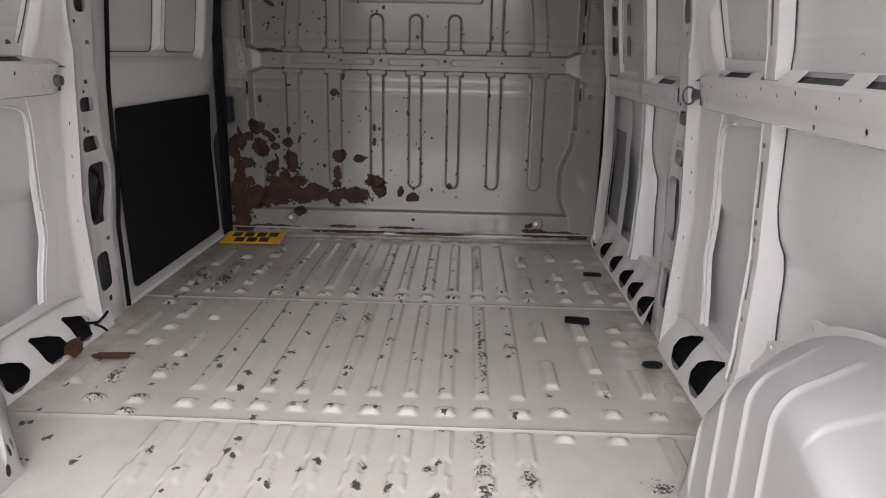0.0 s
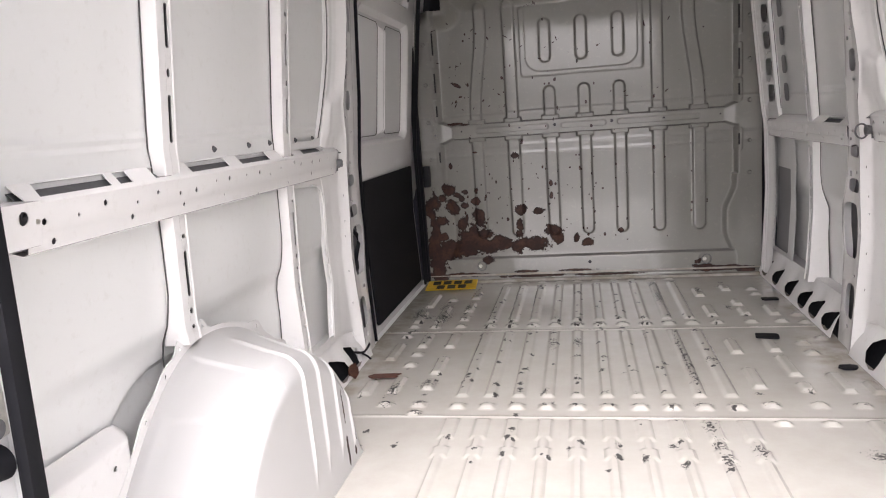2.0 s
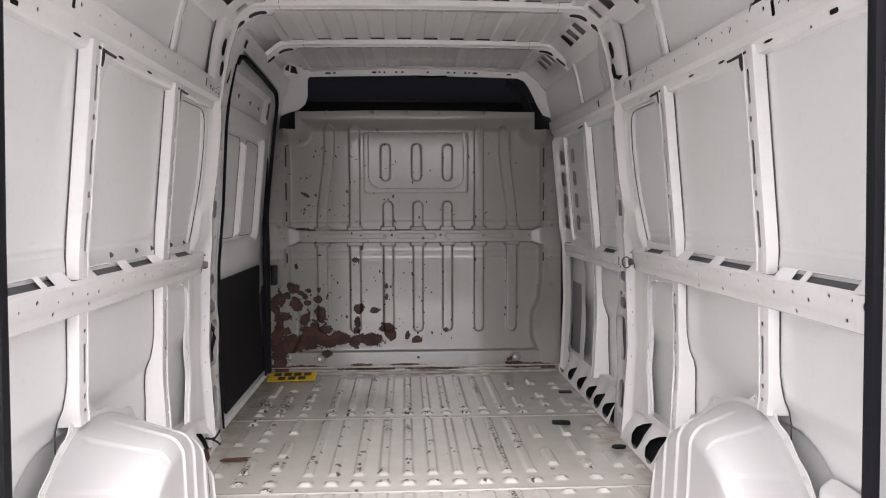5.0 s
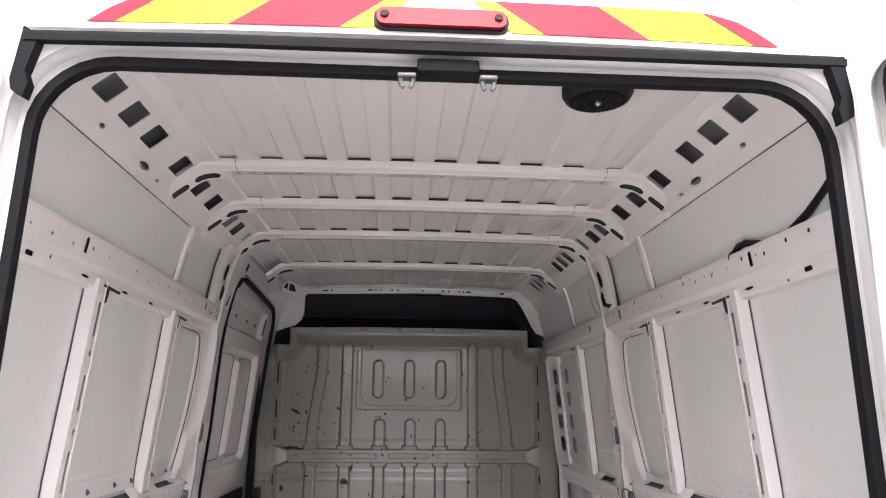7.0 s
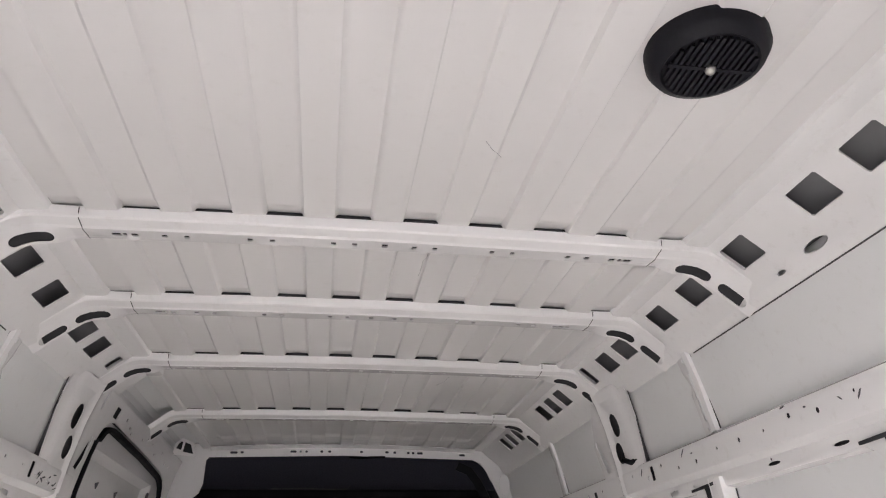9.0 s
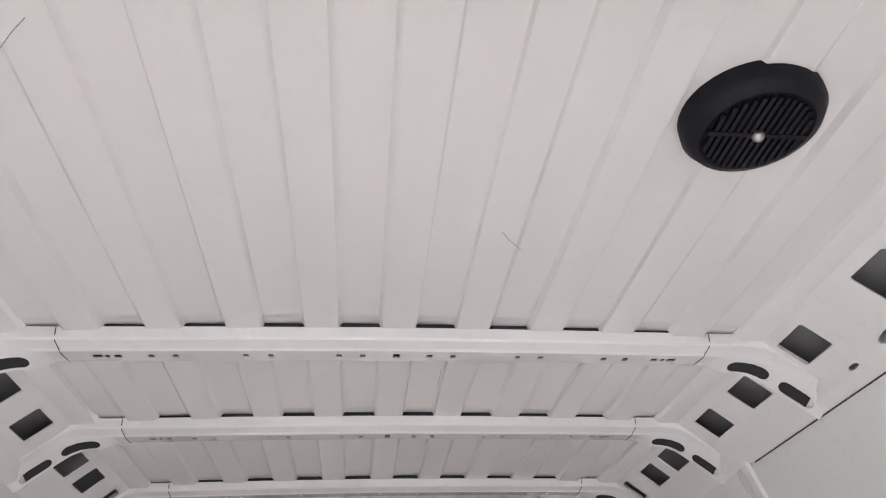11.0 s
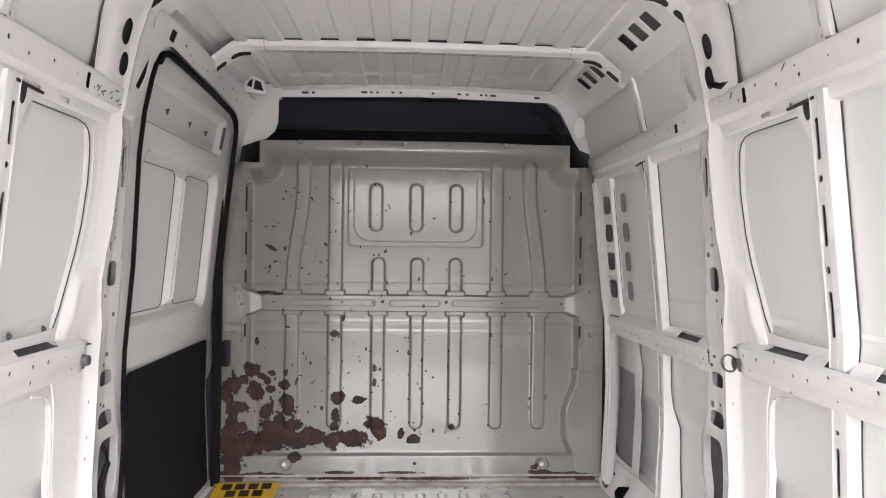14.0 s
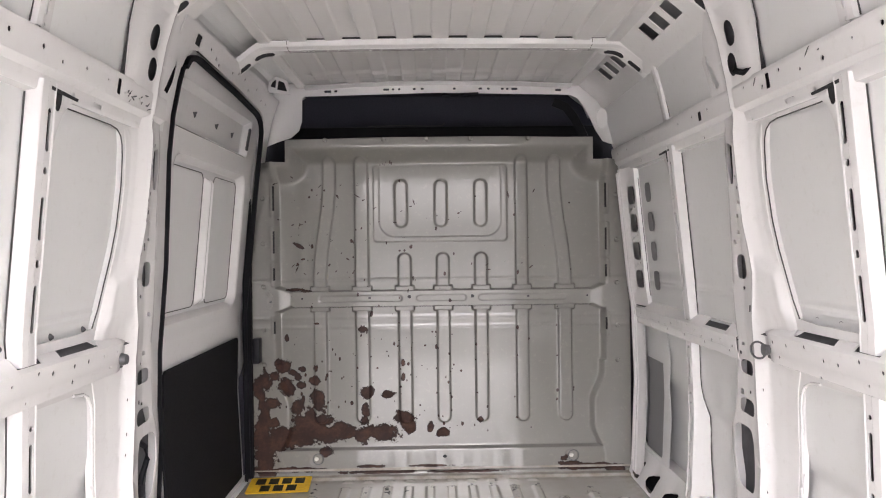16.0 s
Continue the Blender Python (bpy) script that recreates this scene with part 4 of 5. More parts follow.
    # the rear corner's lower box
    sheet(bm, [(0.50, -0.02), (0.50, 0.372), (0.93, 0.372), (0.962, 0.366), (0.980, 0.345), (1.01, 0.24), (1.01, -0.02)], [disc(0.90, 0.30, 0.006), disc(0.72, 0.25, 0.006)], lambda y, z, w: (side * (0.968 + w + 0.035 * float(smooth01((y - 0.945) / 0.06)) + 0.035 * float(smooth01((z - 0.335) / 0.04))), y, z), 0.003, us=[0.945, 0.955, 0.965, 0.975, 0.985], vs=[0.335, 0.342, 0.35, 0.358])
    part("corner_box", bm, WHITE, wall)
    if side > 0:
        # front post with four ovals, and the door-side jamb
        bm = bmesh.new()
        at2, l2 = poly([(3.555, 0.06), (3.57, 0.016), (3.68, 0.0), (3.70, -0.012), (3.745, -0.012), (3.76, 0.004), (3.83, 0.004)])
        holes = [oval(l2[2] - 0.055, z, 0.082, 0.085) for z in (1.345, 1.215, 1.085, 0.955)]
        for z in (1.28, 1.15, 1.02):
            holes += [rrect(l2[2] - 0.05, z, 0.02, 0.012, 0.004, 2), disc(l2[2] - 0.08, z + 0.01, 0.005), disc(l2[2] - 0.02, z - 0.01, 0.005)]
        sheet(bm, [(0, 0.83), (l2[-1], 0.83), (l2[-1], 1.475), (0, 1.475)], holes, lambda s, z, w: place(at2(s)[0], z, at2(s)[1] + w), 0.002, us=l2[1:-1], vs=[z for z in LEVELS if 0.83 < z < 1.475])
        sheet(bm, [(l2[1] + 0.07, 0.02), (l2[-1], 0.02), (l2[-1], 0.745), (l2[1] + 0.07, 0.745)], [], lambda s, z, w: place(at2(s)[0], z, at2(s)[1] + w), 0.002, us=l2[2:-1], vs=[0.45])
        core = bmesh.new()
        sheet(core, [(3.56, 0.88), (3.67, 0.88), (3.67, 1.42), (3.56, 1.42)], [], lambda y, z, w: place(y, z, 0.03 + w), 0.002, vs=[0.9, 1.05, 1.2, 1.35])
        part("reinforcement", core, HOLLOW, part("front_post", bm, WHITE, wall))
        jamb = bmesh.new()
        for y, d, r in ((3.705, -0.010, 0.007), (3.735, -0.014, 0.006), (3.79, -0.002, 0.008)):
            sweep(jamb, [place(y, z, d) for z in np.linspace(0.03, 1.46, 14)], ring_profile(r, 8), up=Vector((0, 1, 0)))
        part("jamb_bead", jamb, WHITE, wall)
        # recessed panel behind the lower front bay
        bm = bmesh.new()
        sheet(bm, [(3.34, 0.15), (3.70, 0.15), (3.70, 0.735), (3.36, 0.735), (3.33, 0.62), (3.36, 0.48), (3.33, 0.36)], [rrect(3.555, 0.45, 0.25, 0.56, 0.02)], lambda y, z, w: place(y, z, 0.024 + w), 0.002, vs=[0.3, 0.45, 0.6])
        recess = bmesh.new()
        sheet(recess, rrect(3.555, 0.45, 0.26, 0.57, 0.02), [], lambda y, z, w: place(y, z, 0.034 + w), 0.002, vs=[0.3, 0.45, 0.6])
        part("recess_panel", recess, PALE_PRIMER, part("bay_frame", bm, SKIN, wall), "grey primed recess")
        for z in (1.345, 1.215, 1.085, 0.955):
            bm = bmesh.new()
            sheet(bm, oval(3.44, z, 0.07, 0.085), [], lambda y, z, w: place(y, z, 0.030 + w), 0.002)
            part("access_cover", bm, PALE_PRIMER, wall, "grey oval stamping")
    return wall


wall_right = build_wall("wall_right", 1)
wall_left = build_wall("wall_left", -1)

# beam over the sliding door, curving down into the front corner
bm = bmesh.new()
beam = [(2.50, 1.72), (2.58, 1.70), (2.60, 1.742), (2.63, 1.764), (2.68, 1.776), (3.20, 1.762), (3.56, 1.746), (3.64, 1.733), (3.70, 1.705), (3.74, 1.66), (3.76, 1.55), (3.84, 1.50), (3.84, 1.84), (2.50, 1.842)]
rng = random.Random(21)
dots = [rrect(2.655, 1.804, 0.05, 0.036, 0.003, 1)] + [rrect(y + rng.uniform(-0.02, 0.02), 1.795 + rng.choice((-0.012, 0.0, 0.014)), 0.016, 0.011, 0.004, 2) for y in (2.80, 2.86, 2.90, 3.05, 3.13, 3.25, 3.33, 3.45, 3.55, 3.62)]
sheet(bm, beam, dots, lambda y, z, w: on_wall(-1)(y, z, -0.001 + w), 0.003, us=[2.7, 3.0, 3.3], vs=[1.6, 1.72, 1.8])
part("door_header", bm, WHITE, wall_left)
bm = bmesh.new()
sheet(bm, [(2.60, 1.78), (3.75, 1.77), (3.75, 1.83), (2.60, 1.83)], [], lambda y, z, w: on_wall(-1)(y, z, 0.012 + w), 0.003)
part("reinforcement", bm, PRIMER, wall_left)
# gusset with two openings in the front roof corner
bm = bmesh.new()
sheet(bm, [(-0.79, 1.835), (-0.685, 1.825), (-0.70, 1.89), (-0.755, 1.915), (-0.785, 1.89)], [[(-0.779, 1.866), (-0.766, 1.900), (-0.753, 1.897), (-0.755, 1.858)], [(-0.747, 1.850), (-0.742, 1.895), (-0.716, 1.884), (-0.700, 1.840)]], lambda x, z, w: (x, 3.62 + 0.3 * (z - 1.86) + w, z), 0.003)
part("corner_gusset", bm, WHITE, wall_left)
bm = bmesh.new()
sheet(bm, [(-0.785, 1.84), (-0.69, 1.83), (-0.705, 1.885), (-0.755, 1.91), (-0.78, 1.885)], [], lambda x, z, w: (x, 3.64 + 0.3 * (z - 1.86) + w, z), 0.003)
part("gusset_backing", bm, PRIMER, wall_left)


# ---- scalloped sill with dark openings along the floor's edge ----
def sill(side, y0, y1, teeth, parent, tall=1.0):
    bm = bmesh.new()
    def put(y, t, w):
        lump = 1.0 - sum(math.exp(-((y - c) / 0.045) ** 2) for c in teeth)
        rise = math.sin(math.pi * min(max(t, 0.0), 1.0))
        return (side * (0.905 + 0.065 * t + 0.3 * w - 0.006 * lump * rise), y, 0.0 + 0.15 * t - w + 0.006 * lump * rise)
    leaf = [(-0.028, 0.10), (0.004, 0.06), (0.042, 0.14), (0.062, 0.34), (0.050, 0.56), (0.012, 0.76), (-0.056, 0.93), (-0.072, 0.88), (-0.056, 0.56), (-0.046, 0.28)]
    holes = [[(y + a * 1.1, 0.06 + (t - 0.06) * tall) for a, t in leaf] for y in teeth]
    sheet(bm, [(y0, 0.0), (y1, 0.0), (y1, 1.0), (y0, 1.0)], holes, put, 0.003, us=np.arange(y0 + 0.03, y1 - 0.01, 0.03), vs=[0.15, 0.3, 0.45, 0.6, 0.8])
    box(bm, (min(side * 0.97, side * 1.03), y0, 0.146), (max(side * 0.97, side * 1.03), y1, 0.150))
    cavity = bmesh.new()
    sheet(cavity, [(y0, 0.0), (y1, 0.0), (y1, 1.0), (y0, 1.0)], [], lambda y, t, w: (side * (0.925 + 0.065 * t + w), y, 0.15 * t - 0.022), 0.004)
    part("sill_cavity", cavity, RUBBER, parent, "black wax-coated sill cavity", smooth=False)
    return part("scalloped_sill", bm, WHITE, parent)


sill(1, 2.62, 3.78, [2.70, 2.87, 3.03, 3.24, 3.47, 3.68], wall_right, 0.68)
sill(1, 1.85, 2.42, [2.06, 2.24], wall_right)
sill(-1, 1.80, 2.48, [1.95, 2.14, 2.31], wall_left, 0.75)

# ---- roof ----
GROOVES = [-0.622 + 0.1383 * k for k in range(10)]
BOWS = (1.445, 1.885, 2.385, 3.12)


def roof_z(X, Y):
    crown = 1.927 - 0.016 * (X / 0.7) ** 2
    up = np.zeros_like(X)
    for x in GROOVES:
        up = np.maximum(up, 0.0075 * bump1(X, x - 0.036, x + 0.036, 0.0065))
    lip = 0.010 * bump1(Y, 3.60, 3.64, 0.04) + 0.006 * bump1(Y, 3.70, 3.72, 0.04)
    for y in BOWS:
        up = up * (1 + 0.8 * bump1(Y, y - 0.065, y + 0.0, 0.02)) * (1 - bump1(Y, y + 0.01, y + 0.09, 0.016))
    return crown + up - lip * bump1(X, -0.6, 0.6, 0.05)


ceiling = field("ceiling", np.arange(-0.70, 0.7001, 0.004), np.linspace(REAR + 0.06, FRONT + 0.04, 341), lambda X, Y: (X, Y, roof_z(X, Y)), ROOF)
tagged(ceiling, "white painted ribbed steel van roof seen from inside", "ceiling", kind="structure")
xs_r = [p[0] for p in SHELL_ROOF]
half = np.array(sorted({*xs_r, 0.83, 0.75, 0.6, 0.3, 0.15}))
field("outer_roof", np.concatenate([-half[::-1], half[1:]]), np.linspace(REAR + 0.02, 4.42, 8),
      lambda X, Y: (X, Y, np.interp(np.abs(X), xs_r[::-1], [p[1] for p in SHELL_ROOF][::-1]) + 0.0), BODY, ceiling)

SQUARES = [0.795, 0.950, 1.105, 1.351, 1.575, 1.753, 2.013, 2.15]
SQUARES_FRONT = [(2.31, 0.045), (2.45, 0.05), (2.60, 0.078), (2.72, 0.078), (2.84, 0.078), (3.26, 0.066), (3.37, 0.066), (3.48, 0.066)]
for nm, side in SIDES:
    # sloping rail between wall and roof, with its row of square openings
    at_c, len_c = poly([(0.828, 1.790), (0.808, 1.804), (0.79, 1.835), (0.70, 1.909), (0.66, 1.910), (0.651, 1.9125), (0.645, 1.924)])
    mid = len_c[2] + 0.06
    holes = [rrect(y, mid, 0.09, 0.064, 0.004, 1) for y in SQUARES]
    if side > 0:
        holes += [rrect(y, mid + 0.004, w, 0.07, 0.004, 1) for y, w in SQUARES_FRONT]
    else:
        holes += [rrect(y, mid + 0.005, w, 0.05, 0.004, 1) for y, w in SQUARES_FRONT[:2]]
    holes += [oval(1.20, len_c[1] + 0.020, 0.075, 0.022, 12, 1.1), oval(1.32, len_c[1] + 0.014, 0.03, 0.010, 8, 1.0), oval(0.90, len_c[1] + 0.02, 0.03, 0.014, 8, 1.0)]
    bm = bmesh.new()
    y0, y1 = REAR + 0.06, (FRONT + 0.02 if side > 0 else 2.56)
    sheet(bm, [(y0, 0), (y1, 0), (y1, len_c[-1]), (y0, len_c[-1])], holes, lambda y, s, w: (side * (at_c(s)[0] + 0.5 * w), y, at_c(s)[1] + w), 0.003, vs=len_c[1:-1])
    rail = part("roof_side_rail", bm, WHITE, ceiling)
    core = bmesh.new()
    sheet(core, [(y0, len_c[1]), (y1, len_c[1]), (y1, len_c[3]), (y0, len_c[3])], [], lambda y, q, w: (side * (at_c(q)[0] + 0.03), y, at_c(q)[1] + 0.05 + w), 0.002)
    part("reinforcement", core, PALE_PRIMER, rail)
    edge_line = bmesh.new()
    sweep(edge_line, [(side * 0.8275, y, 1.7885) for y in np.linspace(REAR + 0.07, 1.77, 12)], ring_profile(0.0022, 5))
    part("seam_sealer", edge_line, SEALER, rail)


at_d, len_d = poly([(0.79, 1.842), (0.845, 1.845), (0.84, 1.88), (0.79, 1.925), (0.69, 1.945)])
bm = bmesh.new()
sheet(bm, [(2.54, 0.0), (3.86, 0.0), (3.86, len_d[-1]), (2.54, len_d[-1])], [], lambda y, q, w: (-at_d(q)[0], y, at_d(q)[1] + w), 0.002, vs=len_d[1:-1])
part("door_track_recess", bm, SKIN, ceiling)


# black adhesive that fills the gaps between a bow and the grooves of the roof
PAD = bpy.data.meshes.new("adhesive_pad")
bm = bmesh.new()
box(bm, (-0.037, -0.009, -0.009), (0.037, 0.009, 0.006), 0.002)
bm.to_mesh(PAD)
bm.free()
PAD.materials.append(PRIMER)


def roof_bow(y, holes=True):
    """A hat-section bow that follows the roof and turns down at both ends."""
    path = [(-0.824, 1.797), (-0.808, 1.809), (-0.790, 1.826), (-0.735, 1.8695), (-0.718, 1.8815), (-0.700, 1.8890), (-0.680, 1.8925), (-0.655, 1.8935), (-0.62, 1.8930), (-0.3, 1.897), (0.0, 1.899)]
    path = path + [(-x, z) for x, z in path[-2::-1]]
    at_b, len_b = poly(path)
    cross = [(-0.040, 0.028), (-0.037, 0.010), (-0.033, 0.007), (-0.008, 0.003), (-0.002, 0.0), (0.010, 0.001), (0.050, 0.005), (0.057, 0.028)]
    at_x, len_x = poly(cross)
    c = len_b[-1] / 2
    dots = []
    if holes:
        v = (len_x[5] + len_x[6]) / 2
        for x, w in ((0.063, 0.008), (0.107, 0.008), (0.232, 0.008), (0.277, 0.008), (0.402, 0.008), (0.445, 0.008), (0.503, 0.011), (0.521, 0.006), (0.538, 0.015)):
            dots += [rrect(c + x, v - 0.007, w + 0.002, 0.015, 0.001, 1), rrect(c - x, v - 0.007, w + 0.002, 0.015, 0.001, 1)]
        dots.append(rrect(c, v - 0.006, 0.012, 0.022, 0.001, 1))
        for e in (1, -1):
            dots.append(rrect(c + e * 0.697, v - 0.001, 0.084, 0.030, 0.014))
            dots.append(rrect(c + e * 0.797, v - 0.001, 0.072, 0.030, 0.014))
    end = lambda s: float(smooth01((abs(s - c) - 0.60) / 0.07))

    def sag(s, v):
        # the end pieces' flange hangs lower towards the front
        if v <= len_x[4] + 1e-4 or v > len_x[6] + 1e-4:
            return 0.0
        return -0.34 * (at_x(v)[0] + 0.002) * end(s)
    bm = bmesh.new()
    sheet(bm, [(0, 0), (len_b[-1], 0), (len_b[-1], len_x[-1]), (0, len_x[-1])], dots,
          lambda s, v, w: (at_b(s)[0], y + at_x(v)[0], at_b(s)[1] + at_x(v)[1] + sag(s, v) + w), 0.0016,
          us=sorted({*len_b[1:-1], *np.linspace(c - 0.72, c - 0.58, 5), *np.linspace(c + 0.58, c + 0.72, 5)}), vs=[*len_x[1:-1], len_x[5] + 0.013, len_x[5] + 0.027])
    bow = part("roof_bow", bm, WHITE, ceiling, sharp=16)
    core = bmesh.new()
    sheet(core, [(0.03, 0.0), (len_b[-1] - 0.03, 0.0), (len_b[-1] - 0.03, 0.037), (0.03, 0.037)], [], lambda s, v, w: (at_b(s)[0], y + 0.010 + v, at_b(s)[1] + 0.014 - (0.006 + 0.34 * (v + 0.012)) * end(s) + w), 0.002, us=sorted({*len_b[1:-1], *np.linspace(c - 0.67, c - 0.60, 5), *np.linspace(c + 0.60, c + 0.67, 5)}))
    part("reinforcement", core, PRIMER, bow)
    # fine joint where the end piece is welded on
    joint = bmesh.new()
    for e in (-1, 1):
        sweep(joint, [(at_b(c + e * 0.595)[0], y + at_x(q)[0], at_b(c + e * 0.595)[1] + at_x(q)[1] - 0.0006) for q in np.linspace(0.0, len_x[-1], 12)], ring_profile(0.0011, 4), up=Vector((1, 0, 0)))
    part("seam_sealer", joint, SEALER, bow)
    for x in GROOVES:
        pad = new("adhesive_pad", PAD)
        pad.location = (x, y - 0.026, float(roof_z(np.array([x]), np.array([y - 0.026]))[0]) - 0.007)
        pad.parent = bow
    return bow


for y in BOWS:
    roof_bow(y)

# front header over the bulkhead
bm = bmesh.new()
hdr = [(-0.875, 1.46), (-0.875, 1.615), (-0.80, 1.645), (-0.735, 1.665), (-0.695, 1.70), (-0.680, 1.745), (-0.678, 1.855), (-0.665, 1.870), (0.0, 1.884),
       (0.655, 1.868), (0.695, 1.850), (0.722, 1.815), (0.757, 1.75), (0.785, 1.69), (0.82, 1.635), (0.875, 1.615), (0.875, 1.46)]
slots = [rrect(x, 1.904 - 0.012 * (x / 0.6) ** 2, w, 0.011, 0.003, 1) for x, w in ((-0.55, 0.035), (-0.51, 0.015), (-0.26, 0.03), (-0.225, 0.012), (-0.195, 0.012), (-0.12, 0.014), (-0.08, 0.014), (0.08, 0.014), (0.21, 0.018), (0.25, 0.014), (0.32, 0.014), (0.345, 0.012), (0.38, 0.03), (0.60, 0.03))]
sheet(bm, hdr + [(0.93, 1.46), (0.93, 1.60), (0.80, 1.93), (0.0, 1.96), (-0.80, 1.93), (-0.93, 1.60), (-0.93, 1.46)], slots, lambda x, z, w: (x, FRONT + 0.035 + w, z), 0.006)
sheet(bm, [(-0.66, 0.0), (0.66, 0.0), (0.66, 0.06), (-0.66, 0.06)], [], lambda x, t, w: (x, FRONT + 0.035 - t, 1.9215 - 0.02 * (x / 0.66) ** 2 + 0.10 * t + w), 0.003, us=[-0.4, -0.2, 0, 0.2, 0.4])
tagged(part("front_header", bm, WHITE, ceiling))

# ---- wheel arches ----


def arch_outline(A, f):
    """Side view of the box at the wall (f = 0) and at its inner face (f = 1): along y, and height."""
    c, t = np.cos(A), np.abs(np.cos(A))
    fore = np.where(c > 0, 0.72 - 0.34 * f, 0.55 - 0.18 * f)
    y = 1.30 - 0.08 * f + np.sign(c) * t * fore
    z = (1 - f) * 0.458 * np.cos(t * math.pi / 2) ** 0.9 + f * 0.405 * np.sqrt(np.clip(1 - t * t, 0, 1))
    return y, z


def wheel_arch(side):
    """A pressed wheel box: rounded towards the load space, sloping to the floor in front and behind, with raised beads."""
    a = np.linspace(0, math.pi, 421)
    b = np.linspace(0, 1, 60)
    def put(A, B):
        wall_side, inner, r = 0.975, 0.755 if side > 0 else 0.695, 0.048
        over = np.clip(B / 0.42, 0, 1)
        arc = np.clip((B - 0.42) / 0.20, 0, 1) * math.pi / 2
        drop = np.clip((B - 0.62) / 0.38, 0, 1)
        x = wall_side - (wall_side - inner - r) * over - r * np.sin(arc) - 0.012 * drop
        f = np.clip((wall_side - x) / (wall_side - inner), 0, 1) ** 0.8
        y, zt = arch_outline(A, f)
        rr = np.minimum(r, zt * 0.6)
        z = zt - rr * (1 - np.cos(arc))
        z = z * (1 - drop)
        bead = 0.0
        for k in (0.57, 0.95, 1.25, 1.50):
            bead = bead + np.exp(-((A - k) / 0.016) ** 2)
        bead = bead * 0.0065 * smooth01((B - 0.10) / 0.1) * smooth01((0.93 - B) / 0.1)
        step = smooth01((A - 1.74) / 0.022) + smooth01((A - 2.06) / 0.022) + smooth01((A - 2.40) / 0.022)
        z = z - 0.006 * step * smooth01((B - 0.05) / 0.05) * smooth01((0.60 - B) / 0.10)
        return side * (x - bead * np.sin(arc)), y, np.maximum(z, 0.0) + bead * np.cos(arc) + 0.001
    def chips(A, B):
        v = np.zeros_like(A)
        for ca, cb, ra, rb in ((0.66, 0.56, 0.030, 0.04), (0.78, 0.70, 0.022, 0.08), (0.80, 0.90, 0.026, 0.06), (0.46, 0.80, 0.035, 0.035), (0.36, 0.68, 0.03, 0.035), (0.55, 0.93, 0.03, 0.03)):
            v = np.maximum(v, 0.95 - 0.24 * np.hypot((A - ca) / ra, (B - cb) / rb))
        return v if side < 0 else v * 0.0
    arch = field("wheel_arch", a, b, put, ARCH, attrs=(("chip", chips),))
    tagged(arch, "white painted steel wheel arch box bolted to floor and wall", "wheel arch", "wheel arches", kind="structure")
    # bolted flange along the wall with tabs
    def rim(t, out):
        """A point on the outline at angle t, moved outwards."""
        y, z = (float(q) for q in arch_outline(np.array(t), 0.0))
        a = math.atan2(z - 0.05, y - 1.25)
        return y + out * math.cos(a), z + out * math.sin(a)
    bm = bmesh.new()
    tabs = [math.pi * k / 24 for k in (4, 7, 9)]
    ears = [math.pi * k / 24 for k in (12.1, 13.6)]
    lobes = [math.pi * k / 24 for k in (14.6, 16.0, 18.2, 19.6, 21.4)]
    pts = []
    for k in range(181):
        t = math.pi * k / 180
        out = 0.010 + 0.010 * float(smooth01((t - 1.75) / 0.1))
        out += sum(0.022 * math.exp(-((t - c) / 0.05) ** 2) for c in tabs) + sum(0.032 * math.exp(-((t - c) / 0.028) ** 2) for c in ears) + sum(0.010 * math.exp(-((t - c) / 0.07) ** 2) for c in lobes)
        pts.append(rim(t, out))
    low = [(y, max(0.0, z - 0.06)) for y, z in (rim(math.pi * k / 24, 0.0) for k in range(24, -1, -1))]
    holes = [disc(*rim(t, 0.014), 0.006) for t in tabs] + [disc(*rim(t, 0.022), 0.005) for t in ears] + [disc(*rim(t, 0.013), 0.006) for t in lobes]
    sheet(bm, pts + low, holes, lambda y, z, w: (side * (0.967 + w), y, z), 0.003)
    part("flange", bm, WHITE, arch)
    return arch


for nm, side in SIDES:
    wheel_arch(side)

# ---- sliding door ----
place_l = on_wall(-1)


def door_depth(Y, Z):
    """Inward pressings of the sliding door's inner panel."""
    h = np.zeros_like(Y)
    frame_in = 0.045 * (1 - pill(Y, Z, 2.74, 3.64, 0.87, 1.44, 0.03, 0.05))
    rib = 0.036 * bump1(Y, 3.17, 3.20, 0.02) * bump1(Z, 0.9, 1.40, 0.04) + 0.030 * bump1(Y, 3.225, 3.245, 0.014) * bump1(Z, 0.9, 1.40, 0.04)
    rib = rib + 0.006 * bump1(Y, 3.42, 3.50, 0.03) * bump1(Z, 0.9, 1.42, 0.04)
    strip = -0.034 * pill(Y, Z, 2.70, 3.62, 1.545, 1.69, 0.02, 0.02)
    return np.maximum(frame_in, rib) + strip - 0.035 + h


door = field("door_1", np.linspace(DOOR_Y0 - 0.03, DOOR_Y1 + 0.01, 140), np.linspace(-0.02, 1.81, 200),
             lambda Y, Z: (-(wall_x(Z) + 0.045 - door_depth(Y, Z)), Y, Z), WHITE)
tagged(door, "closed white sliding door with a black lower lining board and rubber seal", "sliding door", kind="structure")
bm = bmesh.new()
sheet(bm, [(DOOR_Y0 - 0.06, -0.04), (DOOR_Y1 + 0.06, -0.04), (DOOR_Y1 + 0.06, 1.80), (DOOR_Y0 - 0.06, 1.80)], [], lambda y, z, w: place_l(y, z, 0.07 + w), 0.01, vs=LEVELS)
part("outer_panel", bm, BODY, door)
bm = bmesh.new()
sheet(bm, rrect(3.22, 0.37, 0.94, 0.66, 0.02), [], lambda y, z, w: place_l(y, z, 0.018 + w), 0.008, vs=LEVELS)
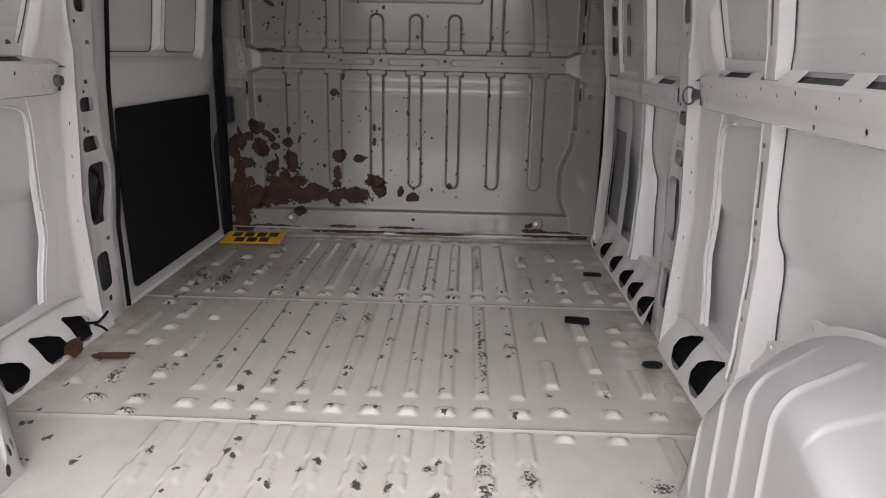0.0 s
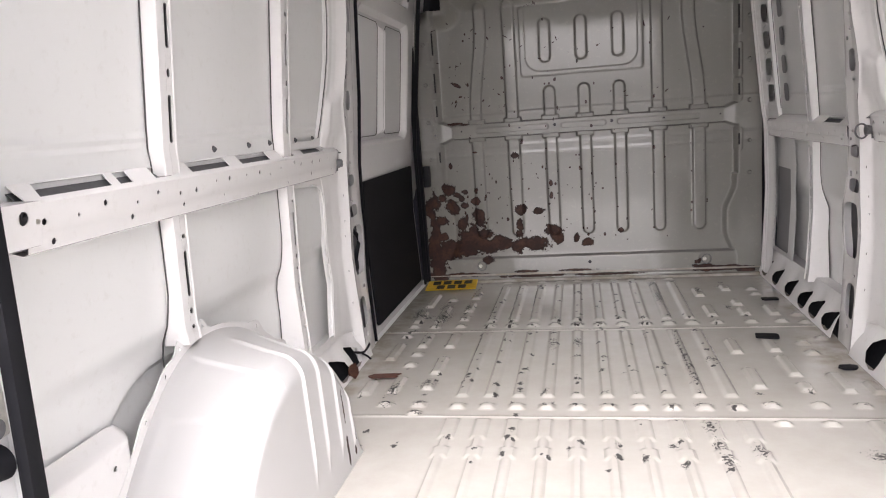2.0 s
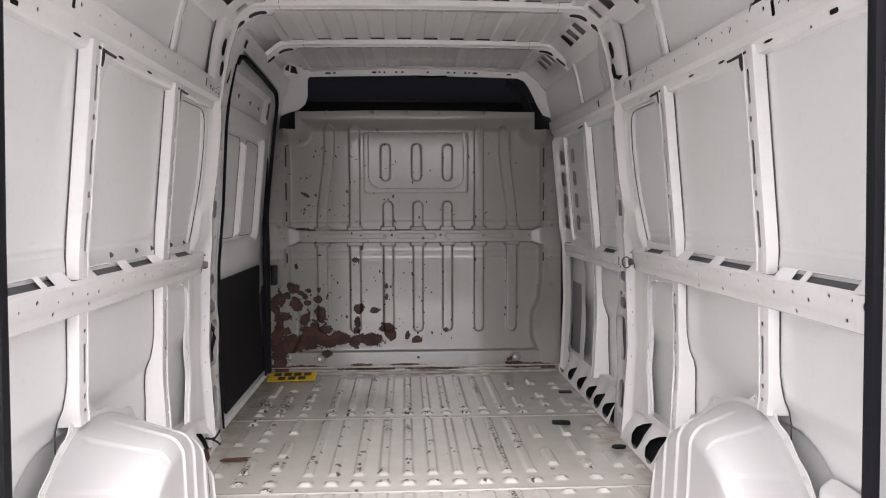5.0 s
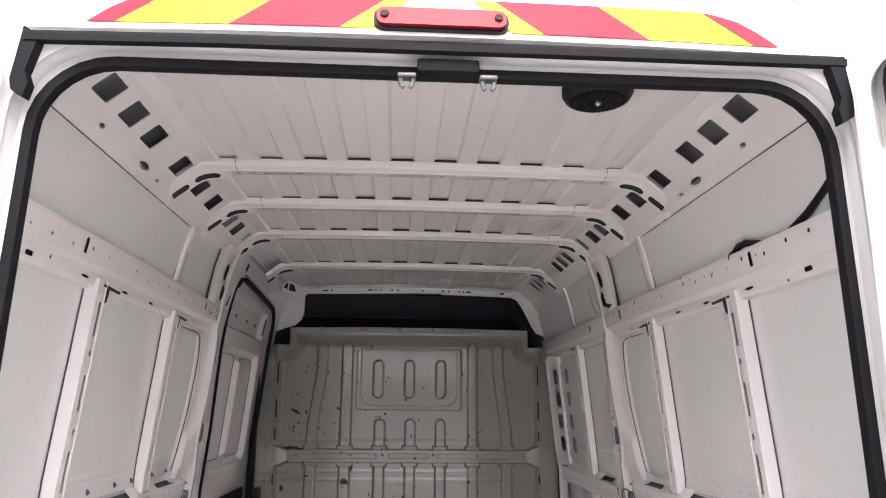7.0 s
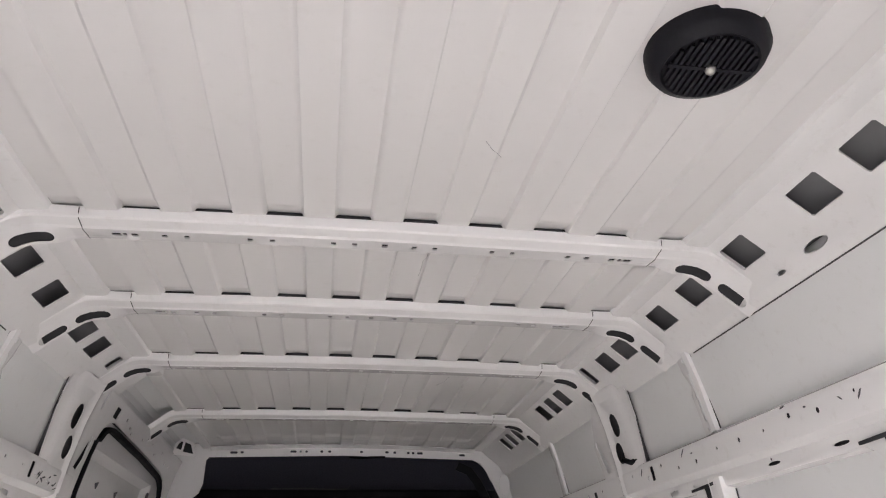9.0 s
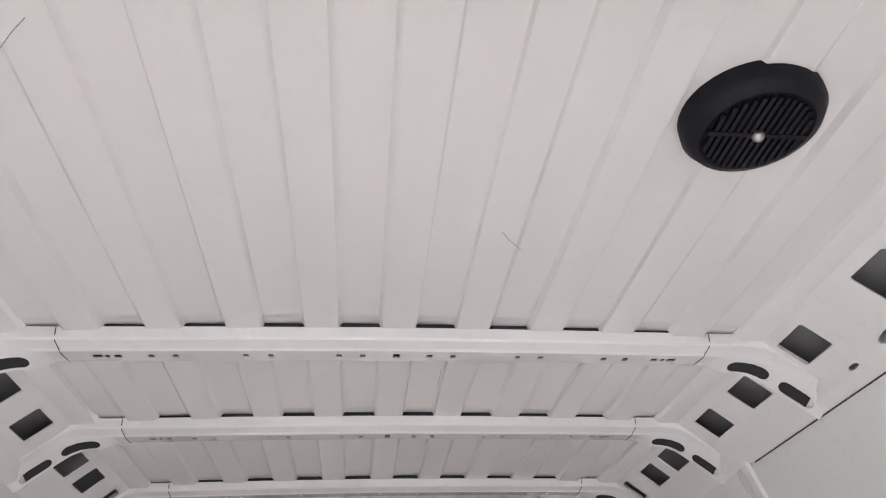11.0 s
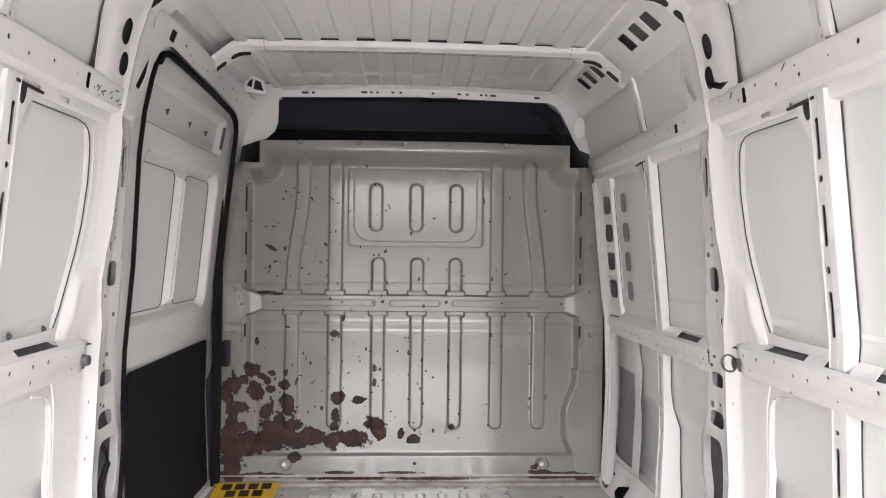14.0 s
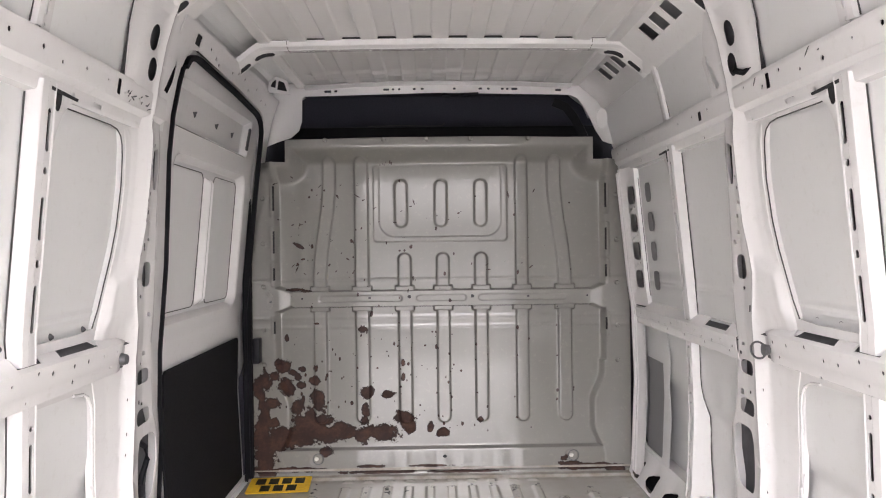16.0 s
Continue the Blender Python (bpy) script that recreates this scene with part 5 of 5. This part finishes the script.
part("lining_board", bm, LINING, door, "matt black hardboard lining")
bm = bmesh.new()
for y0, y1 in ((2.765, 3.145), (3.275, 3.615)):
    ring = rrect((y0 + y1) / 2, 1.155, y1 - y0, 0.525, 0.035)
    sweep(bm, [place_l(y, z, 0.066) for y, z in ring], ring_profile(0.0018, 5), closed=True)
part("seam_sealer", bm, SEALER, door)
bm = bmesh.new()
sheet(bm, rrect(3.585, 1.615, 0.035, 0.10, 0.012), [], lambda y, z, w: place_l(y, z, 0.026 + w), 0.004)
for y in (2.86, 3.12, 3.34):
    sheet(bm, [(y - 0.015, 1.605), (y + 0.018, 1.612), (y + 0.006, 1.588)], [], lambda y, z, w: place_l(y, z, 0.030 + w), 0.004)
part("clip", bm, HOLLOW, door, "grey trim clips")
bm = bmesh.new()
loop = [(2.66, 0.0), (2.665, 0.30), (2.70, 0.42), (2.71, 0.50), (2.69, 0.60), (2.685, 0.78), (2.665, 1.06), (2.63, 1.30), (2.612, 1.42), (2.605, 1.55), (2.612, 1.66), (2.622, 1.71), (2.64, 1.738), (2.67, 1.752), (2.72, 1.757),
        (3.20, 1.745), (3.56, 1.728), (3.62, 1.718), (3.67, 1.697), (3.705, 1.665), (3.727, 1.62), (3.74, 1.55), (3.75, 1.3), (3.755, 0.8), (3.76, 0.0)]
sweep(bm, [place_l(y, z, 0.010) for y, z in loop[:12]], [(-0.005, -0.006), (0.005, -0.006), (0.006, 0.0), (0.005, 0.006), (-0.005, 0.006)], up=Vector((1, 0, 0)))
sweep(bm, [place_l(y, z, 0.006) for y, z in loop[11:]], [(-0.008, -0.010), (0.008, -0.010), (0.010, 0.0), (0.008, 0.010), (-0.008, 0.010)], up=Vector((1, 0, 0)))
part("rubber_seal", bm, RUBBER, door)
bm = bmesh.new()
box(bm, (-0.955, 3.757, -0.01), (-0.917, 3.79, 1.68))
part("front_seal_channel", bm, RUBBER, door, smooth=False)
bm = bmesh.new()
box(bm, (-0.90, 3.70, 0.57), (-0.865, 3.76, 0.69), 0.006)
part("latch", bm, PLASTIC, door, "black plastic door latch")

# ---- rear opening ----


def opening_loop(w_low, w_top, z_top, r, z_low=-0.05, n=7):
    """Half-widths at the sill and at the top; a loop from the lower left, round the top, to the lower right."""
    right = [(w_low, z_low), (w_low * 0.5 + w_top * 0.5, 1.0)]
    for k in range(n + 1):
        a = radians(90 * k / n)
        right.append((w_top - r + r * math.cos(a), z_top - r + r * math.sin(a)))
    return [(0.008 - x, z) for x, z in right] + [(0.008 + x, z) for x, z in right[::-1]]


IN = opening_loop(0.776, 0.744, 1.776, 0.14)
bm = bmesh.new()
outer = [(-1.0, -0.10), (-1.01, 0.8), (-0.945, 1.47), (-0.90, 1.72), (-0.86, 1.84), (0.86, 1.84), (0.90, 1.72), (0.945, 1.47), (1.01, 0.8), (1.0, -0.10)]
wide = opening_loop(0.815, 0.775, 1.806, 0.15)
sheet(bm, outer + wide[::-1], [], lambda x, z, w: (x, REAR - 0.01 + w, z), 0.006)
sheet(bm, wide + IN[::-1], [], lambda x, z, w: (x, REAR + 0.03 + w, z), 0.012)
for a, b in zip(wide[:-1], wide[1:]):
    bm.faces.new([bm.verts.new(p) for p in ((a[0], REAR - 0.008, a[1]), (b[0], REAR - 0.008, b[1]), (b[0], REAR + 0.04, b[1]), (a[0], REAR + 0.04, a[1]))])
rear = part("rear_frame", bm, BODY)
tagged(rear, "white rear door frame of the van with black rubber seals", "door frame", kind="structure")
bm = bmesh.new()
sweep(bm, [(x, REAR + 0.025, z) for x, z in opening_loop(0.778, 0.746, 1.778, 0.14)], [(-0.009, -0.014), (0.009, -0.014), (0.011, 0.0), (0.008, 0.012), (-0.008, 0.012), (-0.011, 0.0)], up=Vector((0, 1, 0)))
part("rubber_seal", bm, RUBBER, rear)
bm = bmesh.new()
sweep(bm, [(-0.74, REAR - 0.03, 1.800), (-0.4, REAR - 0.03, 1.806), (0.2, REAR - 0.03, 1.808), (0.765, REAR - 0.03, 1.808)], [(-0.011, -0.009), (0.002, -0.009), (0.004, -0.004), (0.011, -0.002), (0.011, 0.009), (-0.011, 0.009)], up=Vector((0, 1, 0)))
part("gutter_strip", bm, RUBBER, rear)
for e in (-1, 1):
    bm = bmesh.new()
    sheet(bm, [(e * 0.702, 1.803), (e * 0.730, 1.822), (e * 0.742, 1.72), (e * 0.738, 1.70), (e * 0.716, 1.688), (e * 0.710, 1.715), (e * 0.718, 1.735)], [], lambda x, z, w: (x + e * 0.022 + 0.008, REAR - 0.036 + w + 0.02 * max(0.0, 1.74 - z), z - 0.004), 0.024)
    part("gutter_end", bm, RUBBER, rear)
bm = bmesh.new()
box(bm, (-0.045, REAR - 0.02, 1.766), (0.070, REAR + 0.02, 1.791), 0.004)
part("latch_plate", bm, RUBBER, rear)
for x in (-0.064, 0.088):
    bm = bmesh.new()
    box(bm, (x - 0.017, REAR - 0.012, 1.757), (x + 0.017, REAR + 0.012, 1.766), 0.003)
    for e in (-0.011, 0.011):
        sweep(bm, [(x + e, REAR - 0.002, 1.758), (x + e, REAR - 0.003, 1.748), (x + e * 0.8, REAR - 0.004, 1.741), (x + e * 0.45, REAR - 0.004, 1.738)], ring_profile(0.0042, 8), up=Vector((0, 1, 0)))
    part("striker", bm, DULL_STEEL, rear)

# outer tail of the roof with its chevron film
def tail(u, z):
    """Rear face of the roof: bulges back a little and leans forward."""
    return (u, REAR - 0.035 + 0.35 * (z - 1.83) + 0.03 * (u / 0.9) ** 2, z)


bm = bmesh.new()
sheet(bm, [(-0.92, 1.80), (-0.80, 1.826), (0.80, 1.826), (0.92, 1.80), (0.90, 1.90), (0.82, 1.95), (0.70, 1.985), (0.0, 2.02), (-0.70, 1.985), (-0.82, 1.95), (-0.90, 1.90)], [], lambda u, z, w: (tail(u, z)[0], tail(u, z)[1] + w, z), 0.02,
      us=np.linspace(-0.8, 0.8, 17))
part("roof_tail", bm, BODY, rear)
edges_x = [-0.645, -0.592, -0.389, -0.187, 0.0]
for e in (-1, 1):
    for k in range(4):
        a, b = edges_x[k], edges_x[k + 1]
        lean = 0.088
        q = [(a, 1.840), (b, 1.840), (min(b + lean, 0.0), 1.92), (min(a + lean, 0.0), 1.92)]
        if k == 3:
            q = [(a, 1.840), (-0.13, 1.840), (-0.06, 1.92), (a + lean, 1.92)]
        if k == 0:
            q = [(a, 1.840), (b, 1.840), (b + lean, 1.92), (a + 0.11, 1.914), (a + 0.07, 1.90), (a + 0.035, 1.875), (a + 0.012, 1.852)]
        bm = bmesh.new()
        sheet(bm, [(-e * u, z) for u, z in q], [], lambda u, z, w: (u, tail(u, z)[1] - 0.004 + w, z), 0.002, us=np.linspace(-0.6, 0.6, 13))
        part("chevron", bm, CHEVRON_RED if k % 2 == 0 else CHEVRON_YELLOW, rear, "red reflective film" if k % 2 == 0 else "yellow reflective film")

brake = part("brake_light", (lambda b: (sheet(b, rrect(-0.002, 1.861, 0.25, 0.052, 0.02), [], lambda u, z, w: (u, tail(u, z)[1] - 0.012 + w, z), 0.012), b)[1])(bmesh.new()), PLASTIC)
tagged(brake, "red high-level brake light with a clear-edged lens on the roof's rear", "brake light")
bm = bmesh.new()
sheet(bm, rrect(-0.002, 1.861, 0.238, 0.042, 0.015), [], lambda u, z, w: (u, tail(u, z)[1] - 0.022 + w, z), 0.012)
lens = part("lens", bm, LENS_RED, brake, "red ribbed plastic lens")
for x in (-0.105, 0.105):
    bm = bmesh.new()
    sheet(bm, disc(x - 0.002, 1.863, 0.008, 10), [], lambda u, z, w: (u, tail(u, z)[1] - 0.026 + w, z), 0.006)
    part("screw", bm, PLASTIC, lens)

# ---- rear doors, swung open ----


def rear_door(side, degrees):
    """A hollow door leaf with a pressed inner panel; built closed, then turned about its hinge."""
    hinge = Vector((side * 0.762, REAR - 0.045, 0))
    turn = Matrix.Translation(hinge) @ Matrix.Rotation(radians(side * degrees), 4, "Z")
    def put(t, z, w):
        return turn @ Vector((-side * t, w, z))
    bm = bmesh.new()
    holes = [rrect(0.118, 1.685, 0.165, 0.185, 0.05), rrect(0.42, 1.25, 0.42, 0.5, 0.06), rrect(0.42, 0.5, 0.42, 0.6, 0.06), disc(0.092, 1.50, 0.007)]
    sheet(bm, rrect(0.40, 0.87, 0.78, 1.94, 0.09), holes, lambda t, z, w: put(t, z, 0.0 + w), 0.004)
    door = part("door_%d" % (2 if side < 0 else 3), bm, BODY)
    tagged(door, "white rear van door swung wide open", "rear door", kind="structure")
    bm = bmesh.new()
    sheet(bm, rrect(0.40, 0.87, 0.80, 1.96, 0.10), [], lambda t, z, w: put(t, z, -0.06 + w), 0.006)
    sheet(bm, rrect(0.40, 0.87, 0.80, 1.96, 0.10), [rrect(0.40, 0.87, 0.775, 1.935, 0.09)], lambda t, z, w: put(t, z, -0.054 + w), 0.052)
    part("outer_panel", bm, BODY, door)
    bm = bmesh.new()
    sheet(bm, rrect(0.40, 0.87, 0.72, 1.88, 0.06), [], lambda t, z, w: put(t, z, -0.035 + w), 0.004)
    part("cavity_lining", bm, PRIMER, door, "dark grey primed door cavity")
    for z in (0.08, 0.28):
        bm = bmesh.new()
        sheet(bm, rrect(-0.01, z, 0.05, 0.10, 0.01), [], lambda t, z, w: put(t, z, -0.03 + w), 0.05)
        part("hinge", bm, BODY, door)
    return door


rear_door(-1, 121)
rear_door(1, 112)

# ---- loose and fitted things ----
vent = new("roof_vent")
vent.location = (0.405, 0.828, 1.935)
vent.scale = (0.825, 0.825, 0.825)
tagged(vent, "round black plastic roof vent with a slatted grille", "vent")
bm = bmesh.new()
prof = [(0.105, 0.012), (0.105, -0.025), (0.095, -0.042), (0.082, -0.048), (0.078, -0.044), (0.0, -0.040)]
rings = []
for r, z in prof:
    rings.append([bm.verts.new((r * math.cos(2 * math.pi * k / 40), r * math.sin(2 * math.pi * k / 40), z)) for k in range(40)] if r else None)
for r0, r1 in zip(rings[:-2], rings[1:-1]):
    for k in range(40):
        bm.faces.new([r0[k], r0[(k + 1) % 40], r1[(k + 1) % 40], r1[k]])
bm.faces.new(rings[-2])
housing = part("housing", bm, PLASTIC, vent)
for k in range(13):
    x = -0.066 + 0.011 * k
    ln = math.sqrt(max(0.0, 0.075 ** 2 - x ** 2))
    bm = bmesh.new()
    box(bm, (x - 0.003, -ln, -0.052), (x + 0.003, ln, -0.046))
    part("slat", bm, PLASTIC, housing, smooth=False)
bm = bmesh.new()
box(bm, (-0.076, -0.004, -0.0535), (0.076, 0.004, -0.046))
part("bar", bm, PLASTIC, housing, smooth=False)
bm = bmesh.new()
bmesh.ops.create_uvsphere(bm, u_segments=12, v_segments=8, radius=0.010, matrix=Matrix.Translation((0, 0, -0.053)))
part("screw", bm, STEEL, vent, "pale screw head")

plate = new("number_plate")
plate.matrix_world = pose(-0.766, 3.645, 0.012, 1.5, 0, 4)
tagged(plate, "yellow two-line rear number plate lying on the load floor", "number plate")
bm = bmesh.new()
sheet(bm, rrect(0, 0, 0.285, 0.203, 0.012), [], lambda u, v, w: (u, v, w), 0.003)
part("backing", bm, PLATE_YELLOW, plate)
for row, y in ((0, 0.045), (1, -0.045)):
    n = 4 if row == 0 else 3
    for k in range(n):
        x = (k - (n - 1) / 2) * 0.06
        bm = bmesh.new()
        box(bm, (x - 0.022, y - 0.036, 0.003), (x + 0.022, y + 0.036, 0.0045))
        part("character_bar", bm, INK, plate, smooth=False)

for side, y in ((1, 2.325), (-1, 2.32)):
    ring = new("lashing_ring")
    ring.location = (side * 0.914, y, 0.810)
    tagged(ring, "zinc steel lashing ring on the pillar at waist height", "lashing ring", "lashing rings")
    bm = bmesh.new()
    bmesh.ops.create_cone(bm, cap_ends=True, segments=14, radius1=0.018, radius2=0.014, depth=0.016, matrix=Matrix.Rotation(radians(90), 4, "Y"))
    hub = part("boss", bm, DULL_STEEL, ring)
    if side < 0:
        continue
    bm = bmesh.new()
    c = (-side * 0.012, 0.022, -0.004)
    sweep(bm, [(c[0] - side * 0.010 * math.sin(a), 0.024 + 0.027 * math.sin(a), c[2] + 0.024 * math.cos(a)) for a in [2 * math.pi * k / 20 for k in range(20)]], ring_profile(0.0032, 6), closed=True, up=Vector((1, 0, 0)))
    part("loop", bm, DULL_STEEL, hub)

for x, y, w, h, rot in ((0.673, 2.608, 0.085, 0.06, -8), (0.848, 2.247, 0.06, 0.045, 10), (0.82, 3.172, 0.075, 0.045, 0)):
    rng = random.Random(int(x * 1000))
    bm = bmesh.new()
    loop = [(px_ * (1 + rng.uniform(-0.12, 0.12)), py_ * (1 + rng.uniform(-0.12, 0.12))) for px_, py_ in rrect(0, 0, w, h, 0.012 if w > 0.07 else 0.02)]
    sheet(bm, loop, [], lambda u, v, w_: (u, v, w_), 0.006)
    pad = part("rubber_pad", bm, RUBBER)
    pad.matrix_world = pose(x, y, 0.0125, 0, 0, rot)
    tagged(pad, "small torn black rubber pad stuck to the floor", "rubber pad", "rubber pads")
bm = bmesh.new()
sheet(bm, [(u * (1 + 0.2 * math.sin(9 * u * 60)), v) for u, v in rrect(0, 0, 0.11, 0.04, 0.018)], [], lambda u, v, w: (u, v, w), 0.004)
scrap = part("rust_flake", bm, RUSTY)
scrap.matrix_world = pose(-0.775, 2.20, 0.008, 0, 0, 6)
tagged(scrap, "flat reddish brown rust flake on the floor", "rust flake")

for x in (-0.619, 0.633):
    bolt = new("tie_down_bolt")
    bolt.location = (x, FRONT - 0.03, 0.083)
    tagged(bolt, "steel tie-down ring and bolt low on the bulkhead", "tie-down ring", "bulkhead tie-downs")
    bm = bmesh.new()
    bmesh.ops.create_cone(bm, cap_ends=True, segments=12, radius1=0.012, radius2=0.009, depth=0.014, matrix=Matrix.Rotation(radians(90), 4, "X"))
    part("bolt_head", bm, STEEL, bolt)
    bm = bmesh.new()
    sweep(bm, [(0.010 + 0.026 * math.cos(a), -0.004, 0.026 * math.sin(a)) for a in [2 * math.pi * k / 20 for k in range(20)]], ring_profile(0.0022, 6), closed=True, up=Vector((0, 1, 0)))
    part("loop", bm, DULL_STEEL, bolt)

bm = bmesh.new()
sweep(bm, [(0.845, 0.52, 1.69), (0.85, 0.60, 1.665), (0.86, 0.68, 1.635), (0.867, 0.76, 1.607), (0.872, 0.85, 1.585), (0.872, 0.98, 1.585), (0.870, 1.02, 1.594), (0.865, 1.06, 1.604), (0.865, 1.10, 1.604), (0.870, 1.14, 1.594), (0.872, 1.18, 1.585), (0.874, 1.4, 1.58)], ring_profile(0.009, 8))
tagged(part("cable", bm, PLASTIC), "thick black cable lying along the top of the wall rail", "cable")

for side, ys in ((-1, (1.45, 1.655, 1.80, 2.01, 2.17)), (1, (1.26, 1.345, 1.415, 1.55, 2.02, 2.13))):
    for y in ys:
        bm = bmesh.new()
        if side < 0:
            bmesh.ops.create_cone(bm, cap_ends=True, segments=8, radius1=0.012, radius2=0.004, depth=0.010, matrix=Matrix.Rotation(radians(90), 4, "Y"))
        else:
            sweep(bm, [(0, 0.010 * math.cos(a), 0.010 * math.sin(a)) for a in [2 * math.pi * k / 12 for k in range(12)]], ring_profile(0.003, 5), closed=True, up=Vector((1, 0, 0)))
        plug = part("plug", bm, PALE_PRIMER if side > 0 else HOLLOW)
        plug.location = (side * (float(wall_x(0.912)) + (0.037 if side > 0 else 0.032)), y, 0.912)
        tagged(plug, "small grey plastic plug pressed into the side panel" if side < 0 else "small pale ring plug pressed into the side panel", "plug", "side panel plugs")

# torn black sealer and flaked rust at the foot of the left pillar
bm = bmesh.new()
sweep(bm, [(-0.925, 2.30, 0.070), (-0.915, 2.34, 0.055), (-0.905, 2.37, 0.048), (-0.90, 2.40, 0.056), (-0.895, 2.42, 0.068)], [(-0.002, -0.005), (0.002, -0.005), (0.003, 0.005), (-0.002, 0.004)])
sweep(bm, [(-0.91, 2.355, 0.046), (-0.897, 2.375, 0.03), (-0.885, 2.385, 0.013)], [(-0.002, -0.004), (0.002, -0.004), (0.002, 0.004), (-0.002, 0.004)])
tagged(part("torn_sealer", bm, RUBBER), "torn strip of black sealer hanging at the pillar's foot", "sealer strip")
bm = bmesh.new()
rng = random.Random(8)
loop = [(0.055 * (1 + rng.uniform(-0.3, 0.3)) * math.cos(a), 0.024 * (1 + rng.uniform(-0.3, 0.3)) * math.sin(a)) for a in [2 * math.pi * k / 18 for k in range(18)]]
sheet(bm, loop, [], lambda u, v, w: (v, u, w), 0.004)
flake = part("rust_flake", bm, RUSTY)
flake.matrix_world = pose(-0.905, 2.215, 0.022, 0, 62, 0)
tagged(flake, "crusty reddish brown rust flake on the pierced sill", "rust flake")

# wiring plug in the pillar's large opening
bm = bmesh.new()
sweep(bm, [(-0.958, 2.50, 0.535), (-0.948, 2.545, 0.50), (-0.945, 2.55, 0.46), (-0.950, 2.525, 0.42), (-0.955, 2.505, 0.37)], ring_profile(0.009, 8))
box(bm, (-0.962, 2.495, 0.355), (-0.944, 2.530, 0.395), 0.004)
tagged(part("wiring_plug", bm, PLASTIC), "black wiring plug dangling in the pillar's opening", "wiring plug")

# door check on the rear post
check = new("door_check")
check.location = (-0.800, REAR + 0.010, 0.622)
tagged(check, "grey steel door check bracket bolted beside the rear seal", "door check")
bm = bmesh.new()
box(bm, (-0.014, -0.006, -0.05), (0.012, 0.021, 0.05), 0.004)
part("base_plate", bm, STEEL, check)
for z in (-0.025, 0.025):
    bm = bmesh.new()
    bmesh.ops.create_cone(bm, cap_ends=True, segments=16, radius1=0.014, radius2=0.014, depth=0.05, matrix=Matrix.Translation((0.008, -0.022, z)) @ Matrix.Rotation(radians(90), 4, "Y"))
    part("pin", bm, DULL_STEEL, check)
stop = new("door_stop")
stop.location = (-0.798, REAR + 0.010, 0.540)
tagged(stop, "black rubber door stop knob on the rear post", "door stop")
bm = bmesh.new()
bmesh.ops.create_cone(bm, cap_ends=True, segments=20, radius1=0.026, radius2=0.020, depth=0.03, matrix=Matrix.Translation((0, -0.012, 0)) @ Matrix.Rotation(radians(90), 4, "X"))
part("base", bm, RUBBER, stop)
bm = bmesh.new()
bmesh.ops.create_uvsphere(bm, u_segments=16, v_segments=10, radius=0.015, matrix=Matrix.Translation((0, -0.03, 0)))
part("tip", bm, RUBBER, stop)

# hairline scratches across the roof panel
rng = random.Random(33)
bm = bmesh.new()
for x, y, ln in ((0.10, 1.62, 0.14), (0.16, 1.12, 0.07), (-0.45, 0.78, 0.12), (0.3, 2.6, 0.1)):
    a, pts = rng.uniform(0.6, 2.4), []
    for k in range(6):
        px_, py_ = x + ln * (k / 5 - 0.5) * math.cos(a) + rng.uniform(-0.004, 0.004), y + ln * (k / 5 - 0.5) * math.sin(a)
        pts.append((px_, py_, float(roof_z(np.array([px_]), np.array([py_]))[0]) - 0.0006))
    sweep(bm, pts, ring_profile(0.00045, 4))
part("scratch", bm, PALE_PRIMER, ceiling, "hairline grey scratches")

# cable end coming out of the right pillar's head
bm = bmesh.new()
sweep(bm, [(0.872, 2.36, 1.66), (0.852, 2.352, 1.634), (0.838, 2.335, 1.612), (0.846, 2.30, 1.600), (0.856, 2.26, 1.604)], ring_profile(0.009, 8))
tagged(part("cable_end", bm, PLASTIC), "short black cable end hanging out of the pillar's head", "cable")

# pressed tab beside the cab opening
bm = bmesh.new()
sheet(bm, oval(0.80, 1.735, 0.05, 0.10, 18, 0.9), [], lambda x, z, w: (x, 3.79 + 0.4 * (0.83 - x) + w, z), 0.003)
part("pressed_tab", bm, WHITE, wall_right)

# catch bracket at the end of the bulkhead's rail
bracket = new("catch_bracket")
bracket.location = (-0.838, FRONT - 0.046, 0.865)
bracket.scale = (0.75, 0.75, 0.75)
tagged(bracket, "bent pale steel catch bracket at the end of the bulkhead rail", "bracket")
bm = bmesh.new()
sheet(bm, [(-0.022, 0.062), (0.004, 0.066), (0.024, 0.03), (0.026, -0.05), (0.008, -0.066), (-0.012, -0.05), (-0.014, 0.01)], [oval(-0.002, 0.035, 0.016, 0.034), disc(0.010, -0.04, 0.006)], lambda x, z, w: (x, 0.35 * x + w, z), 0.003)
part("plate", bm, CREAM, bracket)
bm = bmesh.new()
bmesh.ops.create_cone(bm, cap_ends=True, segments=10, radius1=0.008, radius2=0.006, depth=0.008, matrix=Matrix.Translation((0.012, -0.004, -0.012)) @ Matrix.Rotation(radians(90), 4, "X"))
part("bolt", bm, DULL_STEEL, bracket)

# round boss at the rear end of the left waist rail
boss = new("rail_boss")
boss.location = (-0.934, 0.752, 0.826)
boss.scale = (0.7, 0.7, 0.7)
tagged(boss, "round grey steel boss at the rear end of the waist rail", "boss")
bm = bmesh.new()
bmesh.ops.create_cone(bm, cap_ends=True, segments=24, radius1=0.026, radius2=0.020, depth=0.022, matrix=Matrix.Rotation(radians(90), 4, "Y"))
part("cup", bm, DULL_STEEL, boss)
bm = bmesh.new()
bmesh.ops.create_cone(bm, cap_ends=True, segments=6, radius1=0.009, radius2=0.008, depth=0.012, matrix=Matrix.Translation((0.012, 0, 0)) @ Matrix.Rotation(radians(90), 4, "Y"))
part("bolt", bm, STEEL, boss)
